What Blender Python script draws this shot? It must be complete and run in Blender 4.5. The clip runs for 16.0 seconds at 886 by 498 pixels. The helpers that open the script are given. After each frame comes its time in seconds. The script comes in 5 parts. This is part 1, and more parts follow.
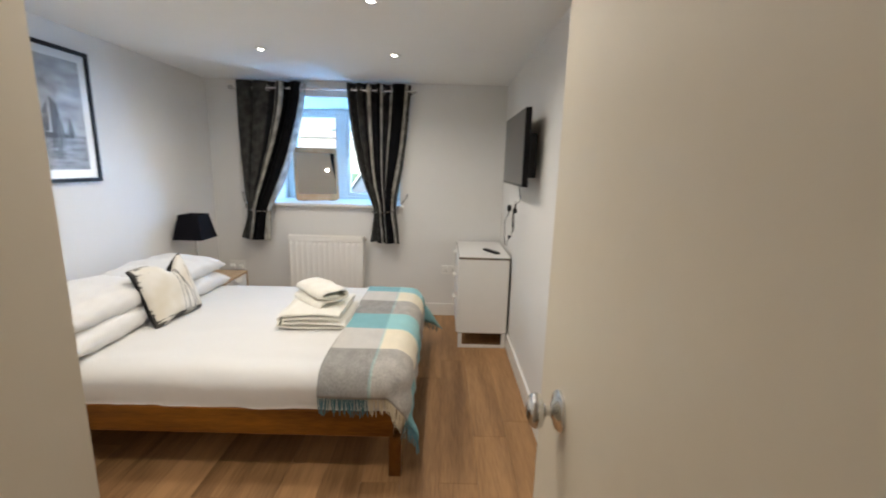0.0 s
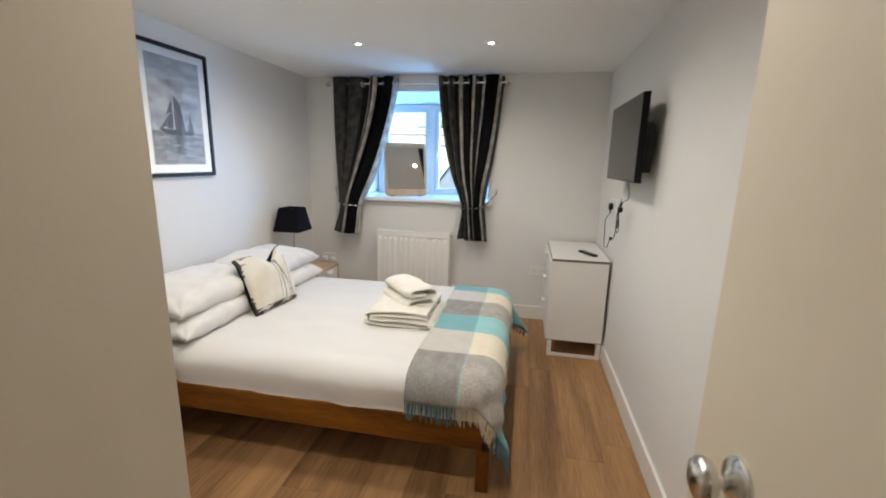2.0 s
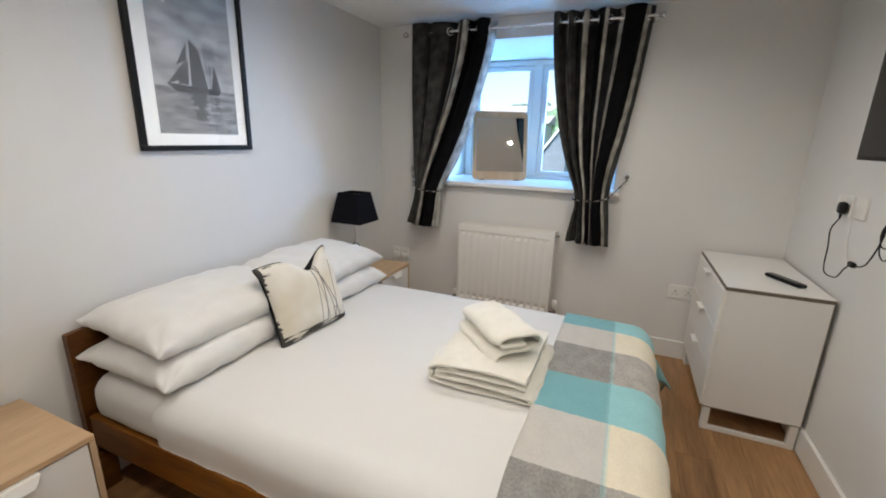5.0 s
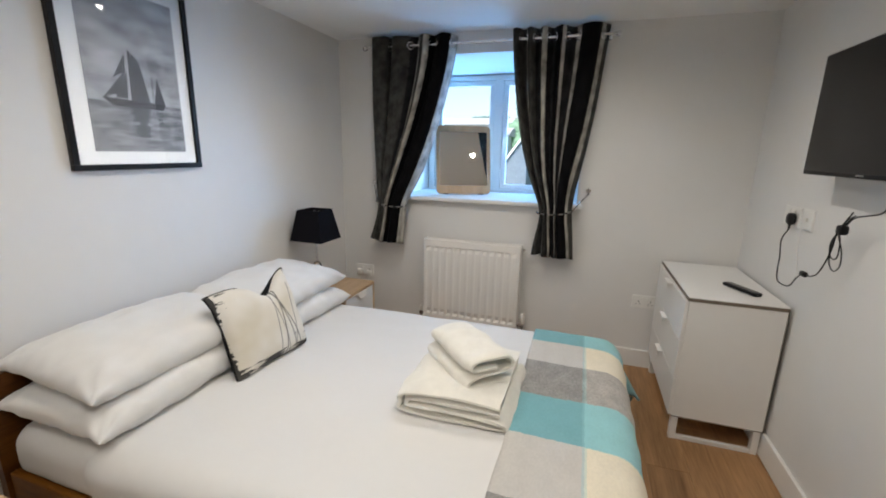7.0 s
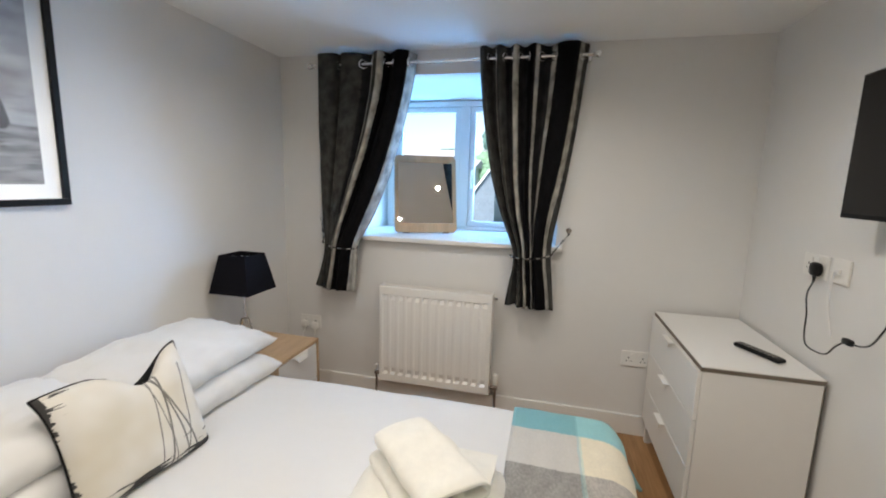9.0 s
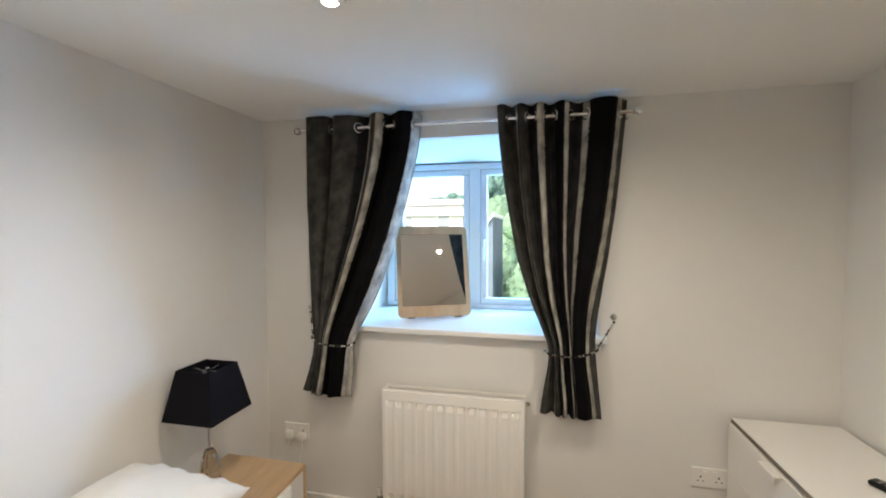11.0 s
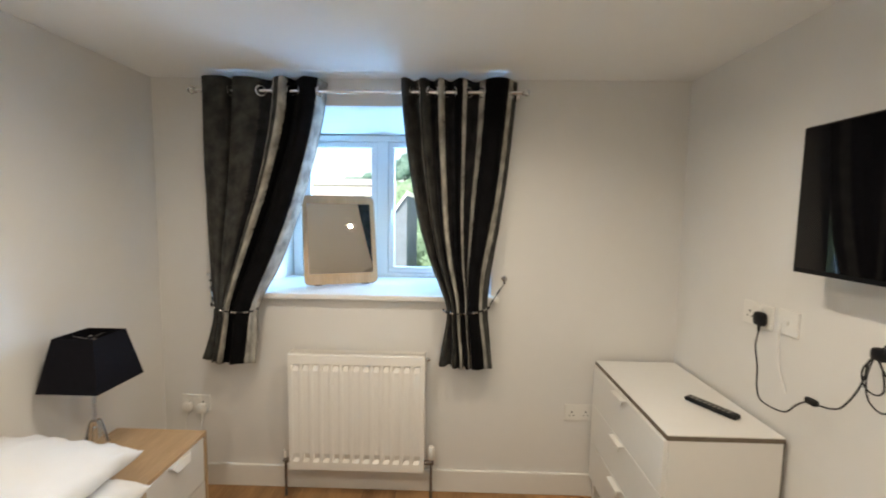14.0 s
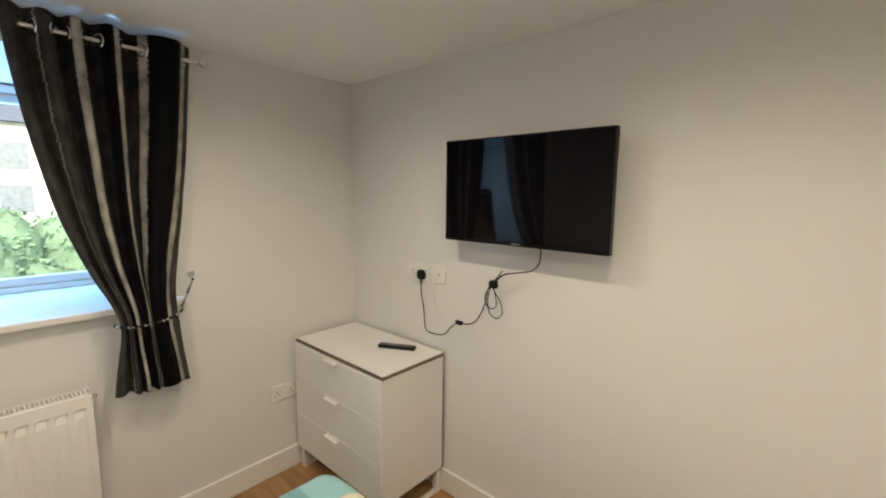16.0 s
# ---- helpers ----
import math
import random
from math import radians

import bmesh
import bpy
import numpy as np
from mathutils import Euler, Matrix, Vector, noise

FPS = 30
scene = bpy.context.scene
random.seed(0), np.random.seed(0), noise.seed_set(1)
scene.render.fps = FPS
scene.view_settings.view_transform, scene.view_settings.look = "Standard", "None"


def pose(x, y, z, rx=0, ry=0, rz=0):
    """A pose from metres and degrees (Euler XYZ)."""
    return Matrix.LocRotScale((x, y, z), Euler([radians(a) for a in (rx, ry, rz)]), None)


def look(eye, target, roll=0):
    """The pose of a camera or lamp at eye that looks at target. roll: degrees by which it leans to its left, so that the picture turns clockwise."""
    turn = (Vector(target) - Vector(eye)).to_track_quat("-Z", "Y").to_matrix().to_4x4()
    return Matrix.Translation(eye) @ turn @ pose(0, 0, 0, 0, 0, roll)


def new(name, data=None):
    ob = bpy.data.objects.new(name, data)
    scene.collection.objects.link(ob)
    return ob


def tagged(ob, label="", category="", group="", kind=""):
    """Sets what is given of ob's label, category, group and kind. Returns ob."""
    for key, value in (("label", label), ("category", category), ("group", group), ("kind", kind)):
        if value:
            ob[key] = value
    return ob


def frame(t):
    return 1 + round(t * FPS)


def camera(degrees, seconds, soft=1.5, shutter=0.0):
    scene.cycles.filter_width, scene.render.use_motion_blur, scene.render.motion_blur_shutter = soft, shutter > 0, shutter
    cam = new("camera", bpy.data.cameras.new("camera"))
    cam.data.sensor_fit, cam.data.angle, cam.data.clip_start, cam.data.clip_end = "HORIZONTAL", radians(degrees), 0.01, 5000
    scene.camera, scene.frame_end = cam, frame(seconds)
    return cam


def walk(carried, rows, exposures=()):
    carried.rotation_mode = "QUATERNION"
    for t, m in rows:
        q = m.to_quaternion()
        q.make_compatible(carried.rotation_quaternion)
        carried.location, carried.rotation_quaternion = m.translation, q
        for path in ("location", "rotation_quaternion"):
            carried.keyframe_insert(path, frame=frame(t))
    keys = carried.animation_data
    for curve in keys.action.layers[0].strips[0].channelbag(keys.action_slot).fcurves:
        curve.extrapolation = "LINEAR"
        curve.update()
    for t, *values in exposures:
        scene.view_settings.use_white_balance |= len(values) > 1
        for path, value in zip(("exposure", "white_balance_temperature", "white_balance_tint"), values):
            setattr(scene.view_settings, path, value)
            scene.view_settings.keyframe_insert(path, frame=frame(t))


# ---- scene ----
cam = camera(93.3, 16.0, soft=1.9, shutter=0.25)
PATH = [
    (0, (0.965, -0.1, 1.402), (0.968, 1.862, 1.016), 1.5),
    (0.5, (0.949, -0.068, 1.417), (0.6, 1.868, 1.058), 1.2),
    (1, (0.954, -0.051, 1.406), (0.526, 1.87, 1.052), 1.5),
    (1.5, (0.939, -0.008, 1.405), (0.597, 1.926, 1.03), 1.5),
    (2, (0.882, 0.036, 1.389), (0.511, 1.957, 0.976), 1.3),
    (2.5, (0.846, 0.219, 1.336), (0.293, 2.084, 0.871), 0.2),
    (3, (0.819, 0.426, 1.343), (0.089, 2.226, 0.866), -0.2),
    (3.5, (0.751, 0.58, 1.334), (-0.06, 2.35, 0.873), 0.6),
    (6, (0.585, 0.934, 1.343), (-0.102, 2.734, 0.808), 1.9),
    (6.5, (0.576, 0.93, 1.338), (-0.064, 2.756, 0.833), 1.4),
    (7, (0.587, 0.931, 1.36), (-0.016, 2.782, 0.904), 1.2),
    (7.5, (0.6, 0.945, 1.405), (0.035, 2.82, 0.998), 1.3),
    (8, (0.607, 0.954, 1.399), (0.074, 2.845, 1.024), 1.4),
    (8.5, (0.587, 1.102, 1.35), (0.079, 3.005, 1.001), 1.6),
    (9, (0.509, 1.359, 1.375), (0.037, 3.277, 1.062), 1.6),
    (9.5, (0.402, 1.493, 1.397), (-0.021, 3.431, 1.143), 1.1),
    (10, (0.196, 1.595, 1.443), (-0.158, 3.555, 1.266), 0.6),
    (12.5, (0.476, 1.844, 1.582), (-0.125, 3.751, 1.531), -1.5),
    (13, (0.472, 1.757, 1.543), (-0.099, 3.67, 1.44), -0.7),
    (13.5, (0.4, 1.641, 1.503), (0.077, 3.608, 1.335), 1.2),
    (14, (0.37, 1.647, 1.463), (0.323, 3.639, 1.288), 0.9),
    (14.5, (0.272, 1.748, 1.462), (0.711, 3.692, 1.296), -0.2),
    (15, (0.219, 1.774, 1.482), (1.134, 3.547, 1.336), 0.1),
    (15.5, (0.105, 1.774, 1.52), (1.401, 3.284, 1.312), 0.4),
    (16, (0.013, 1.705, 1.5), (1.495, 3.022, 1.239), 0.7),
]
EXPOSURES = [(0, 1.09, 6340, 10), (3.5, 0.94, 6290, 10), (6, 0.77, 6240, 10), (8.5, 0.88, 6140, 10), (10, 1.06, 6890, 10), (12.5, 1.11, 7090, 10), (14.5, 1.14, 7340, 10), (16, 0.99, 7350, 10)]
walk(cam, [(t, look(eye, target, roll)) for t, eye, target, roll in PATH], EXPOSURES)

# ---- light ----
world = bpy.data.worlds.new("sky")
scene.world = world
world.use_nodes = True
wn = world.node_tree
sky = wn.nodes.new("ShaderNodeTexSky")
sky.sky_type = "NISHITA"
sky.sun_disc = False
sky.sun_elevation, sky.sun_rotation = radians(38), radians(200)
sky.air_density, sky.dust_density = 1.0, 2.0
wn.nodes["Background"].inputs["Strength"].default_value = 0.15
wn.links.new(sky.outputs["Color"], wn.nodes["Background"].inputs["Color"])

sun = new("sun", bpy.data.lights.new("sun", "SUN"))
sun.data.energy, sun.data.angle, sun.data.color = 3.2, radians(30), (1.0, 0.98, 0.95)
sun.matrix_world = look((-8, -20, 17), (0, 6, 0))

CEIL = 2.105
LAMPS = [(-0.24, 0.92), (0.62, 0.95), (-0.235, 1.825), (0.625, 1.90), (-0.22, 2.745), (0.62, 2.81)]
for lx, ly in LAMPS:
    lamp = new("downlight_beam", bpy.data.lights.new("downlight_beam", "SPOT"))
    lamp.data.energy, lamp.data.color = 10.0, (1.0, 0.905, 0.78)
    lamp.data.spot_size, lamp.data.spot_blend, lamp.data.shadow_soft_size = radians(166), 0.88, 0.012
    lamp.matrix_world = look((lx, ly, CEIL - 0.012), (lx, ly, 0))
# added fill, no lamp seen here; brightens the door and passage wall
hall_fill = new("hall_fill_light", bpy.data.lights.new("hall_fill_light", "POINT"))
hall_fill.data.energy, hall_fill.data.color, hall_fill.data.shadow_soft_size = 1.2, (1.0, 0.86, 0.70), 0.05
hall_fill.location = (0.8, -1.1, 2.0)
day = new("window_daylight", bpy.data.lights.new("window_daylight", "AREA"))
day.data.energy, day.data.color = 26.0, (0.15, 0.47, 1.0)
day.data.shape, day.data.size, day.data.size_y = "RECTANGLE", 1.6, 1.0
day.matrix_world = look((-0.07, 5.0, 2.62), (-0.07, 3.6, 1.1))
# added lamp, unseen behind the right curtain, for east sky on the west wall
side_fill = new("east_sky_fill", bpy.data.lights.new("east_sky_fill", "AREA"))
side_fill.data.energy, side_fill.data.color = 44.0, (0.36, 0.62, 1.0)
side_fill.data.shape, side_fill.data.size, side_fill.data.size_y = "RECTANGLE", 0.9, 1.1
side_fill.matrix_world = look((1.25, 5.6, 1.65), (-0.5, 3.0, 1.6))
# added lamp, unseen below the sill, lifting the ceiling like bounce off the ground
rise = new("ground_bounce_fill", bpy.data.lights.new("ground_bounce_fill", "AREA"))
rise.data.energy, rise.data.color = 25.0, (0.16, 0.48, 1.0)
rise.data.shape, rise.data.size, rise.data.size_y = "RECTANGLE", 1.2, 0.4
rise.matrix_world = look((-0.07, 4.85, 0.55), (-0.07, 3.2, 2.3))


# ---- materials ----
def material(name, base=(0.8, 0.8, 0.8), rough=0.6, metal=0.0, vary=0.06, scale=6.0, bump=0.0, bump_scale=200.0, stretch=None, dark=None, object_random=0.0, **extra):
    """A procedural surface: colour varied at two scales, roughness varied, fine relief."""
    m = bpy.data.materials.new(name)
    m.use_nodes = True
    t = m.node_tree
    n, l = t.nodes, t.links
    b = n["Principled BSDF"]
    b.inputs["Roughness"].default_value, b.inputs["Metallic"].default_value = rough, metal
    for key, value in extra.items():
        b.inputs[key.replace("_", " ")].default_value = value
    co = n.new("ShaderNodeTexCoord")
    mp = n.new("ShaderNodeMapping")
    l.new(co.outputs["Object"], mp.inputs["Vector"])
    if stretch:
        mp.inputs["Scale"].default_value = stretch
    big = n.new("ShaderNodeTexNoise")
    big.inputs["Scale"].default_value, big.inputs["Detail"].default_value = scale, 6.0
    small = n.new("ShaderNodeTexNoise")
    small.inputs["Scale"].default_value, small.inputs["Detail"].default_value = scale * 9, 4.0
    add = n.new("ShaderNodeMath")
    add.operation = "MULTIPLY_ADD"
    add.inputs[1].default_value, add.inputs[2].default_value = 0.35, 0.0
    for k in (big, small):
        l.new(mp.outputs["Vector"], k.inputs["Vector"])
    l.new(small.outputs["Fac"], add.inputs[0])
    mixf = n.new("ShaderNodeMath")
    mixf.operation = "MULTIPLY_ADD"
    mixf.inputs[1].default_value = 0.65
    l.new(big.outputs["Fac"], mixf.inputs[0])
    l.new(add.outputs[0], mixf.inputs[2])
    fac = mixf.outputs[0]
    if object_random:
        oi = n.new("ShaderNodeObjectInfo")
        ra = n.new("ShaderNodeMath")
        ra.operation = "MULTIPLY_ADD"
        ra.inputs[1].default_value, ra.inputs[2].default_value = object_random, -object_random / 2
        l.new(oi.outputs["Random"], ra.inputs[0])
        sm = n.new("ShaderNodeMath")
        l.new(fac, sm.inputs[0])
        l.new(ra.outputs[0], sm.inputs[1])
        fac = sm.outputs[0]
        # each piece starts its grain elsewhere
        sh = n.new("ShaderNodeVectorMath")
        sh.operation = "ADD"
        cb = n.new("ShaderNodeCombineXYZ")
        big_r = n.new("ShaderNodeMath")
        big_r.operation = "MULTIPLY"
        big_r.inputs[1].default_value = 37.0
        l.new(oi.outputs["Random"], big_r.inputs[0])
        l.new(big_r.outputs[0], cb.inputs["X"])
        l.new(big_r.outputs[0], cb.inputs["Y"])
        l.new(mp.outputs["Vector"], sh.inputs[0])
        l.new(cb.outputs[0], sh.inputs[1])
        for k in (big, small):
            l.new(sh.outputs[0], k.inputs["Vector"])
    ramp = n.new("ShaderNodeValToRGB")
    lo = dark or tuple(c * (1 - vary) for c in base)
    hi = tuple(min(1, c * (1 + vary)) for c in base)
    ramp.color_ramp.elements[0].position, ramp.color_ramp.elements[1].position = 0.32, 0.68
    ramp.color_ramp.elements[0].color, ramp.color_ramp.elements[1].color = (*lo, 1), (*hi, 1)
    l.new(fac, ramp.inputs["Fac"])
    l.new(ramp.outputs["Color"], b.inputs["Base Color"])
    if bump:
        fine = n.new("ShaderNodeTexNoise")
        fine.inputs["Scale"].default_value, fine.inputs["Detail"].default_value = bump_scale, 3.0
        l.new(mp.outputs["Vector"], fine.inputs["Vector"])
        bp = n.new("ShaderNodeBump")
        bp.inputs["Strength"].default_value, bp.inputs["Distance"].default_value = bump, 0.002
        l.new(fine.outputs["Fac"], bp.inputs["Height"])
        l.new(bp.outputs["Normal"], b.inputs["Normal"])
    return m


M = {}
M["wall"] = material("wall_paint", (0.74, 0.732, 0.715), 0.75, vary=0.015, scale=2.0, bump=0.12, bump_scale=120)
M["ceiling"] = material("ceiling_paint", (0.85, 0.845, 0.83), 0.8, vary=0.012, scale=1.5, bump=0.1, bump_scale=90)
M["hall"] = material("hall_paint", (0.70, 0.645, 0.545), 0.75, vary=0.015, scale=2.0, bump=0.12, bump_scale=120)
M["gloss"] = material("white_gloss_paint", (0.80, 0.795, 0.77), 0.35, vary=0.02, scale=3, bump=0.05, bump_scale=60)
M["door"] = material("door_paint", (0.67, 0.605, 0.49), 0.45, vary=0.02, scale=3, bump=0.08, bump_scale=80)
M["plank"] = material("floor_plank", (0.44, 0.25, 0.115), 0.42, scale=2.0, dark=(0.19, 0.10, 0.044), stretch=(6, 0.45, 1), bump=0.10, bump_scale=30, object_random=0.16, Specular_IOR_Level=0.32)
M["subfloor"] = material("floor_joint", (0.10, 0.06, 0.03), 0.8)
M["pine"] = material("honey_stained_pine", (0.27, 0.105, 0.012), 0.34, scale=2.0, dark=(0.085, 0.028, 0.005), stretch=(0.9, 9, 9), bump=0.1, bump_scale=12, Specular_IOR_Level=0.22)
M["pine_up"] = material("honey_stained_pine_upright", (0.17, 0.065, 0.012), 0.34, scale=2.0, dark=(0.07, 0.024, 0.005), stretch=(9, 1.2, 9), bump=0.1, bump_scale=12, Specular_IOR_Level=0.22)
M["oak"] = material("light_oak_foil", (0.60, 0.42, 0.255), 0.45, scale=2.0, dark=(0.46, 0.305, 0.175), stretch=(8, 0.8, 8), bump=0.05, bump_scale=15)
M["oak_up"] = material("light_oak_foil_side", (0.55, 0.40, 0.26), 0.45, scale=2.0, dark=(0.42, 0.30, 0.18), stretch=(8, 8, 0.8), bump=0.05, bump_scale=15)
M["foil"] = material("white_foil_board", (0.80, 0.79, 0.765), 0.38, vary=0.015, scale=3)
M["edging"] = material("worn_brown_edging", (0.16, 0.13, 0.10), 0.6, vary=0.3, scale=20)
M["cotton"] = material("white_cotton", (0.74, 0.735, 0.72), 0.9, vary=0.015, scale=4, bump=0.25, bump_scale=25, Sheen_Weight=0.2)
M["terry"] = material("cream_terry", (0.86, 0.84, 0.765), 1.0, vary=0.05, scale=30, bump=1.0, bump_scale=420, Sheen_Weight=0.4)
M["black_cloth"] = material("black_lampshade_cloth", (0.004, 0.004, 0.007), 0.85, vary=0.3, scale=60, bump=0.3, bump_scale=500, Specular_IOR_Level=0.15)
M["chrome"] = material("chrome", (0.75, 0.75, 0.76), 0.16, metal=1.0, vary=0.03)
M["satin"] = material("satin_chrome", (0.68, 0.68, 0.67), 0.2, metal=1.0, vary=0.06, scale=30)
M["glass"] = material("clear_crystal", (0.96, 0.97, 0.97), 0.03, vary=0.0, Transmission_Weight=1.0, IOR=1.5)
M["picture_glass"] = material("picture_glass", (0.98, 0.99, 1.0), 0.01, vary=0.0, Transmission_Weight=1.0, IOR=1.4)
M["pane"] = material("window_glass", (0.98, 0.99, 1.0), 0.01, vary=0.0, Transmission_Weight=1.0, IOR=1.02)
M["mirror"] = material("mirror_silver", (0.74, 0.72, 0.69), 0.02, metal=1.0, vary=0.0)
M["frame_black"] = material("black_satin_frame", (0.009, 0.009, 0.010), 0.4, vary=0.2, Specular_IOR_Level=0.2)
M["mount"] = material("white_mount_card", (0.80, 0.80, 0.79), 0.9, vary=0.01)
M["plastic"] = material("white_plastic", (0.80, 0.79, 0.76), 0.35, vary=0.01)
M["upvc"] = material("white_upvc", (0.82, 0.82, 0.82), 0.3, vary=0.01)
M["black_plastic"] = material("black_plastic", (0.008, 0.008, 0.009), 0.4, vary=0.2, Specular_IOR_Level=0.25)
M["tv_case"] = material("black_television_plastic", (0.006, 0.006, 0.007), 0.3, vary=0.2, Specular_IOR_Level=0.12)
M["screen"] = material("television_screen", (0.004, 0.004, 0.005), 0.03, vary=0.0, Specular_IOR_Level=0.26)
M["rad"] = material("radiator_enamel", (0.85, 0.83, 0.79), 0.3, vary=0.01)
# grey with the radiator's inner shade in it, reused for keys and badge
M["grille_dark"] = material("shadowed_steel", (0.25, 0.24, 0.22), 0.5, vary=0.1)
M["brown_valve"] = material("dull_valve_metal", (0.22, 0.19, 0.17), 0.4, metal=0.8, vary=0.1)
M["birch"] = material("birch_frame", (0.62, 0.43, 0.26), 0.4, scale=3, dark=(0.50, 0.33, 0.19), stretch=(6, 6, 1))
M["slot_shade"] = material("slot_shade", (0.02, 0.02, 0.02), 0.6)
M["sail_grey"] = material("print_sail_grey", (0.075, 0.075, 0.08), 0.6, vary=0.25, scale=14)
M["hull_grey"] = material("print_hull_grey", (0.05, 0.05, 0.053), 0.6, vary=0.2, scale=14)
M["reflection_grey"] = material("print_reflection_grey", (0.085, 0.085, 0.09), 0.6, vary=0.25, scale=20)
M["print_pale"] = material("print_pale_grey", (0.42, 0.42, 0.43), 0.6, vary=0.1)


def glow(name, colour, strength):
    m = bpy.data.materials.new(name)
    m.use_nodes = True
    b = m.node_tree.nodes["Principled BSDF"]
    b.inputs["Base Color"].default_value = (*colour, 1)
    b.inputs["Emission Color"].default_value = (*colour, 1)
    b.inputs["Emission Strength"].default_value = strength
    return m


M["bulb"] = glow("lit_bulb", (1.0, 0.93, 0.82), 14.0)


def node_base(name, rough=0.9):
    m = bpy.data.materials.new(name)
    m.use_nodes = True
    b = m.node_tree.nodes["Principled BSDF"]
    b.inputs["Roughness"].default_value = rough
    return m, m.node_tree.nodes, m.node_tree.links, b


def stops(n, l, fac, table):
    """A stepped colour ramp: table of (start, colour)."""
    r = n.new("ShaderNodeValToRGB")
    r.color_ramp.interpolation = "CONSTANT"
    e = r.color_ramp.elements
    while len(e) < len(table):
        e.new(0.5)
    for k, (p, c) in zip(list(e), table):
        k.position, k.color = p, (*c, 1)
    l.new(fac, r.inputs["Fac"])
    return r.outputs["Color"]


def mathn(n, l, op, a, b=None, c=None):
    k = n.new("ShaderNodeMath")
    k.operation = op
    for i, v in enumerate((a, b, c)):
        if v is None:
            continue
        if isinstance(v, (int, float)):
            k.inputs[i].default_value = v
        else:
            l.new(v, k.inputs[i])
    return k.outputs[0]


def cloth_bump(n, l, b, scale, strength, vector=None):
    f = n.new("ShaderNodeTexNoise")
    f.inputs["Scale"].default_value, f.inputs["Detail"].default_value = scale, 4.0
    if vector:
        l.new(vector, f.inputs["Vector"])
    p = n.new("ShaderNodeBump")
    p.inputs["Strength"].default_value, p.inputs["Distance"].default_value = strength, 0.002
    l.new(f.outputs["Fac"], p.inputs["Height"])
    l.new(p.outputs["Normal"], b.inputs["Normal"])


CHAR, BLACK, CREAM, SILVER, SLATE = (0.050, 0.050, 0.048), (0.003, 0.003, 0.004), (0.37, 0.355, 0.32), (0.41, 0.40, 0.37), (0.022, 0.022, 0.024)


def curtain_material(name, table):
    m, n, l, b = node_base(name, 0.75)
    uv = n.new("ShaderNodeUVMap")
    sp = n.new("ShaderNodeSeparateXYZ")
    l.new(uv.outputs["UV"], sp.inputs[0])
    rag = n.new("ShaderNodeTexNoise")
    mp = n.new("ShaderNodeMapping")
    mp.inputs["Scale"].default_value = (9, 250, 1)
    l.new(uv.outputs["UV"], mp.inputs["Vector"])
    l.new(mp.outputs[0], rag.inputs["Vector"])
    rag.inputs["Scale"].default_value = 1.0
    u = mathn(n, l, "ADD", sp.outputs["X"], mathn(n, l, "MULTIPLY_ADD", rag.outputs["Fac"], 0.036, -0.018))
    col = stops(n, l, u, table)
    mot = n.new("ShaderNodeTexNoise")
    mp2 = n.new("ShaderNodeMapping")
    mp2.inputs["Scale"].default_value = (15, 20, 1)
    l.new(uv.outputs["UV"], mp2.inputs["Vector"])
    l.new(mp2.outputs[0], mot.inputs["Vector"])
    mot.inputs["Scale"].default_value, mot.inputs["Detail"].default_value = 1.0, 5.0
    k = n.new("ShaderNodeMix")
    k.data_type, k.blend_type = "RGBA", "MULTIPLY"
    k.inputs["Factor"].default_value = 1.0
    l.new(col, k.inputs["A"])
    gr = n.new("ShaderNodeValToRGB")
    gr.color_ramp.elements[0].position, gr.color_ramp.elements[1].position = 0.35, 0.7
    gr.color_ramp.elements[0].color, gr.color_ramp.elements[1].color = (0.58, 0.58, 0.58, 1), (1.38, 1.38, 1.36, 1)
    l.new(mot.outputs["Fac"], gr.inputs["Fac"])
    l.new(gr.outputs["Color"], k.inputs["B"])
    l.new(k.outputs["Result"], b.inputs["Base Color"])
    b.inputs["Specular IOR Level"].default_value = 0.1
    cloth_bump(n, l, b, 300, 0.4)
    return m


M["curtain_a"] = curtain_material("striped_curtain_cloth_a", [(0.0, BLACK), (0.03, CHAR), (0.236, CREAM), (0.250, CHAR), (0.39, SLATE), (0.475, CREAM), (0.508, CHAR), (0.555, CREAM), (0.615, BLACK), (0.868, SILVER), (0.985, CHAR)])
M["curtain_b"] = curtain_material("striped_curtain_cloth_b", [(0.0, CHAR), (0.162, CREAM), (0.170, CHAR), (0.25, SLATE), (0.338, CREAM), (0.388, SLATE), (0.485, BLACK), (0.546, SILVER), (0.572, SLATE), (0.668, CREAM), (0.704, BLACK), (0.862, CREAM), (0.925, CHAR)])

TEAL, AQUA, LGREY, DGREY, MGREY, ECRU = (0.20, 0.45, 0.50), (0.32, 0.63, 0.66), (0.60, 0.58, 0.545), (0.31, 0.30, 0.285), (0.45, 0.425, 0.39), (0.84, 0.77, 0.61)


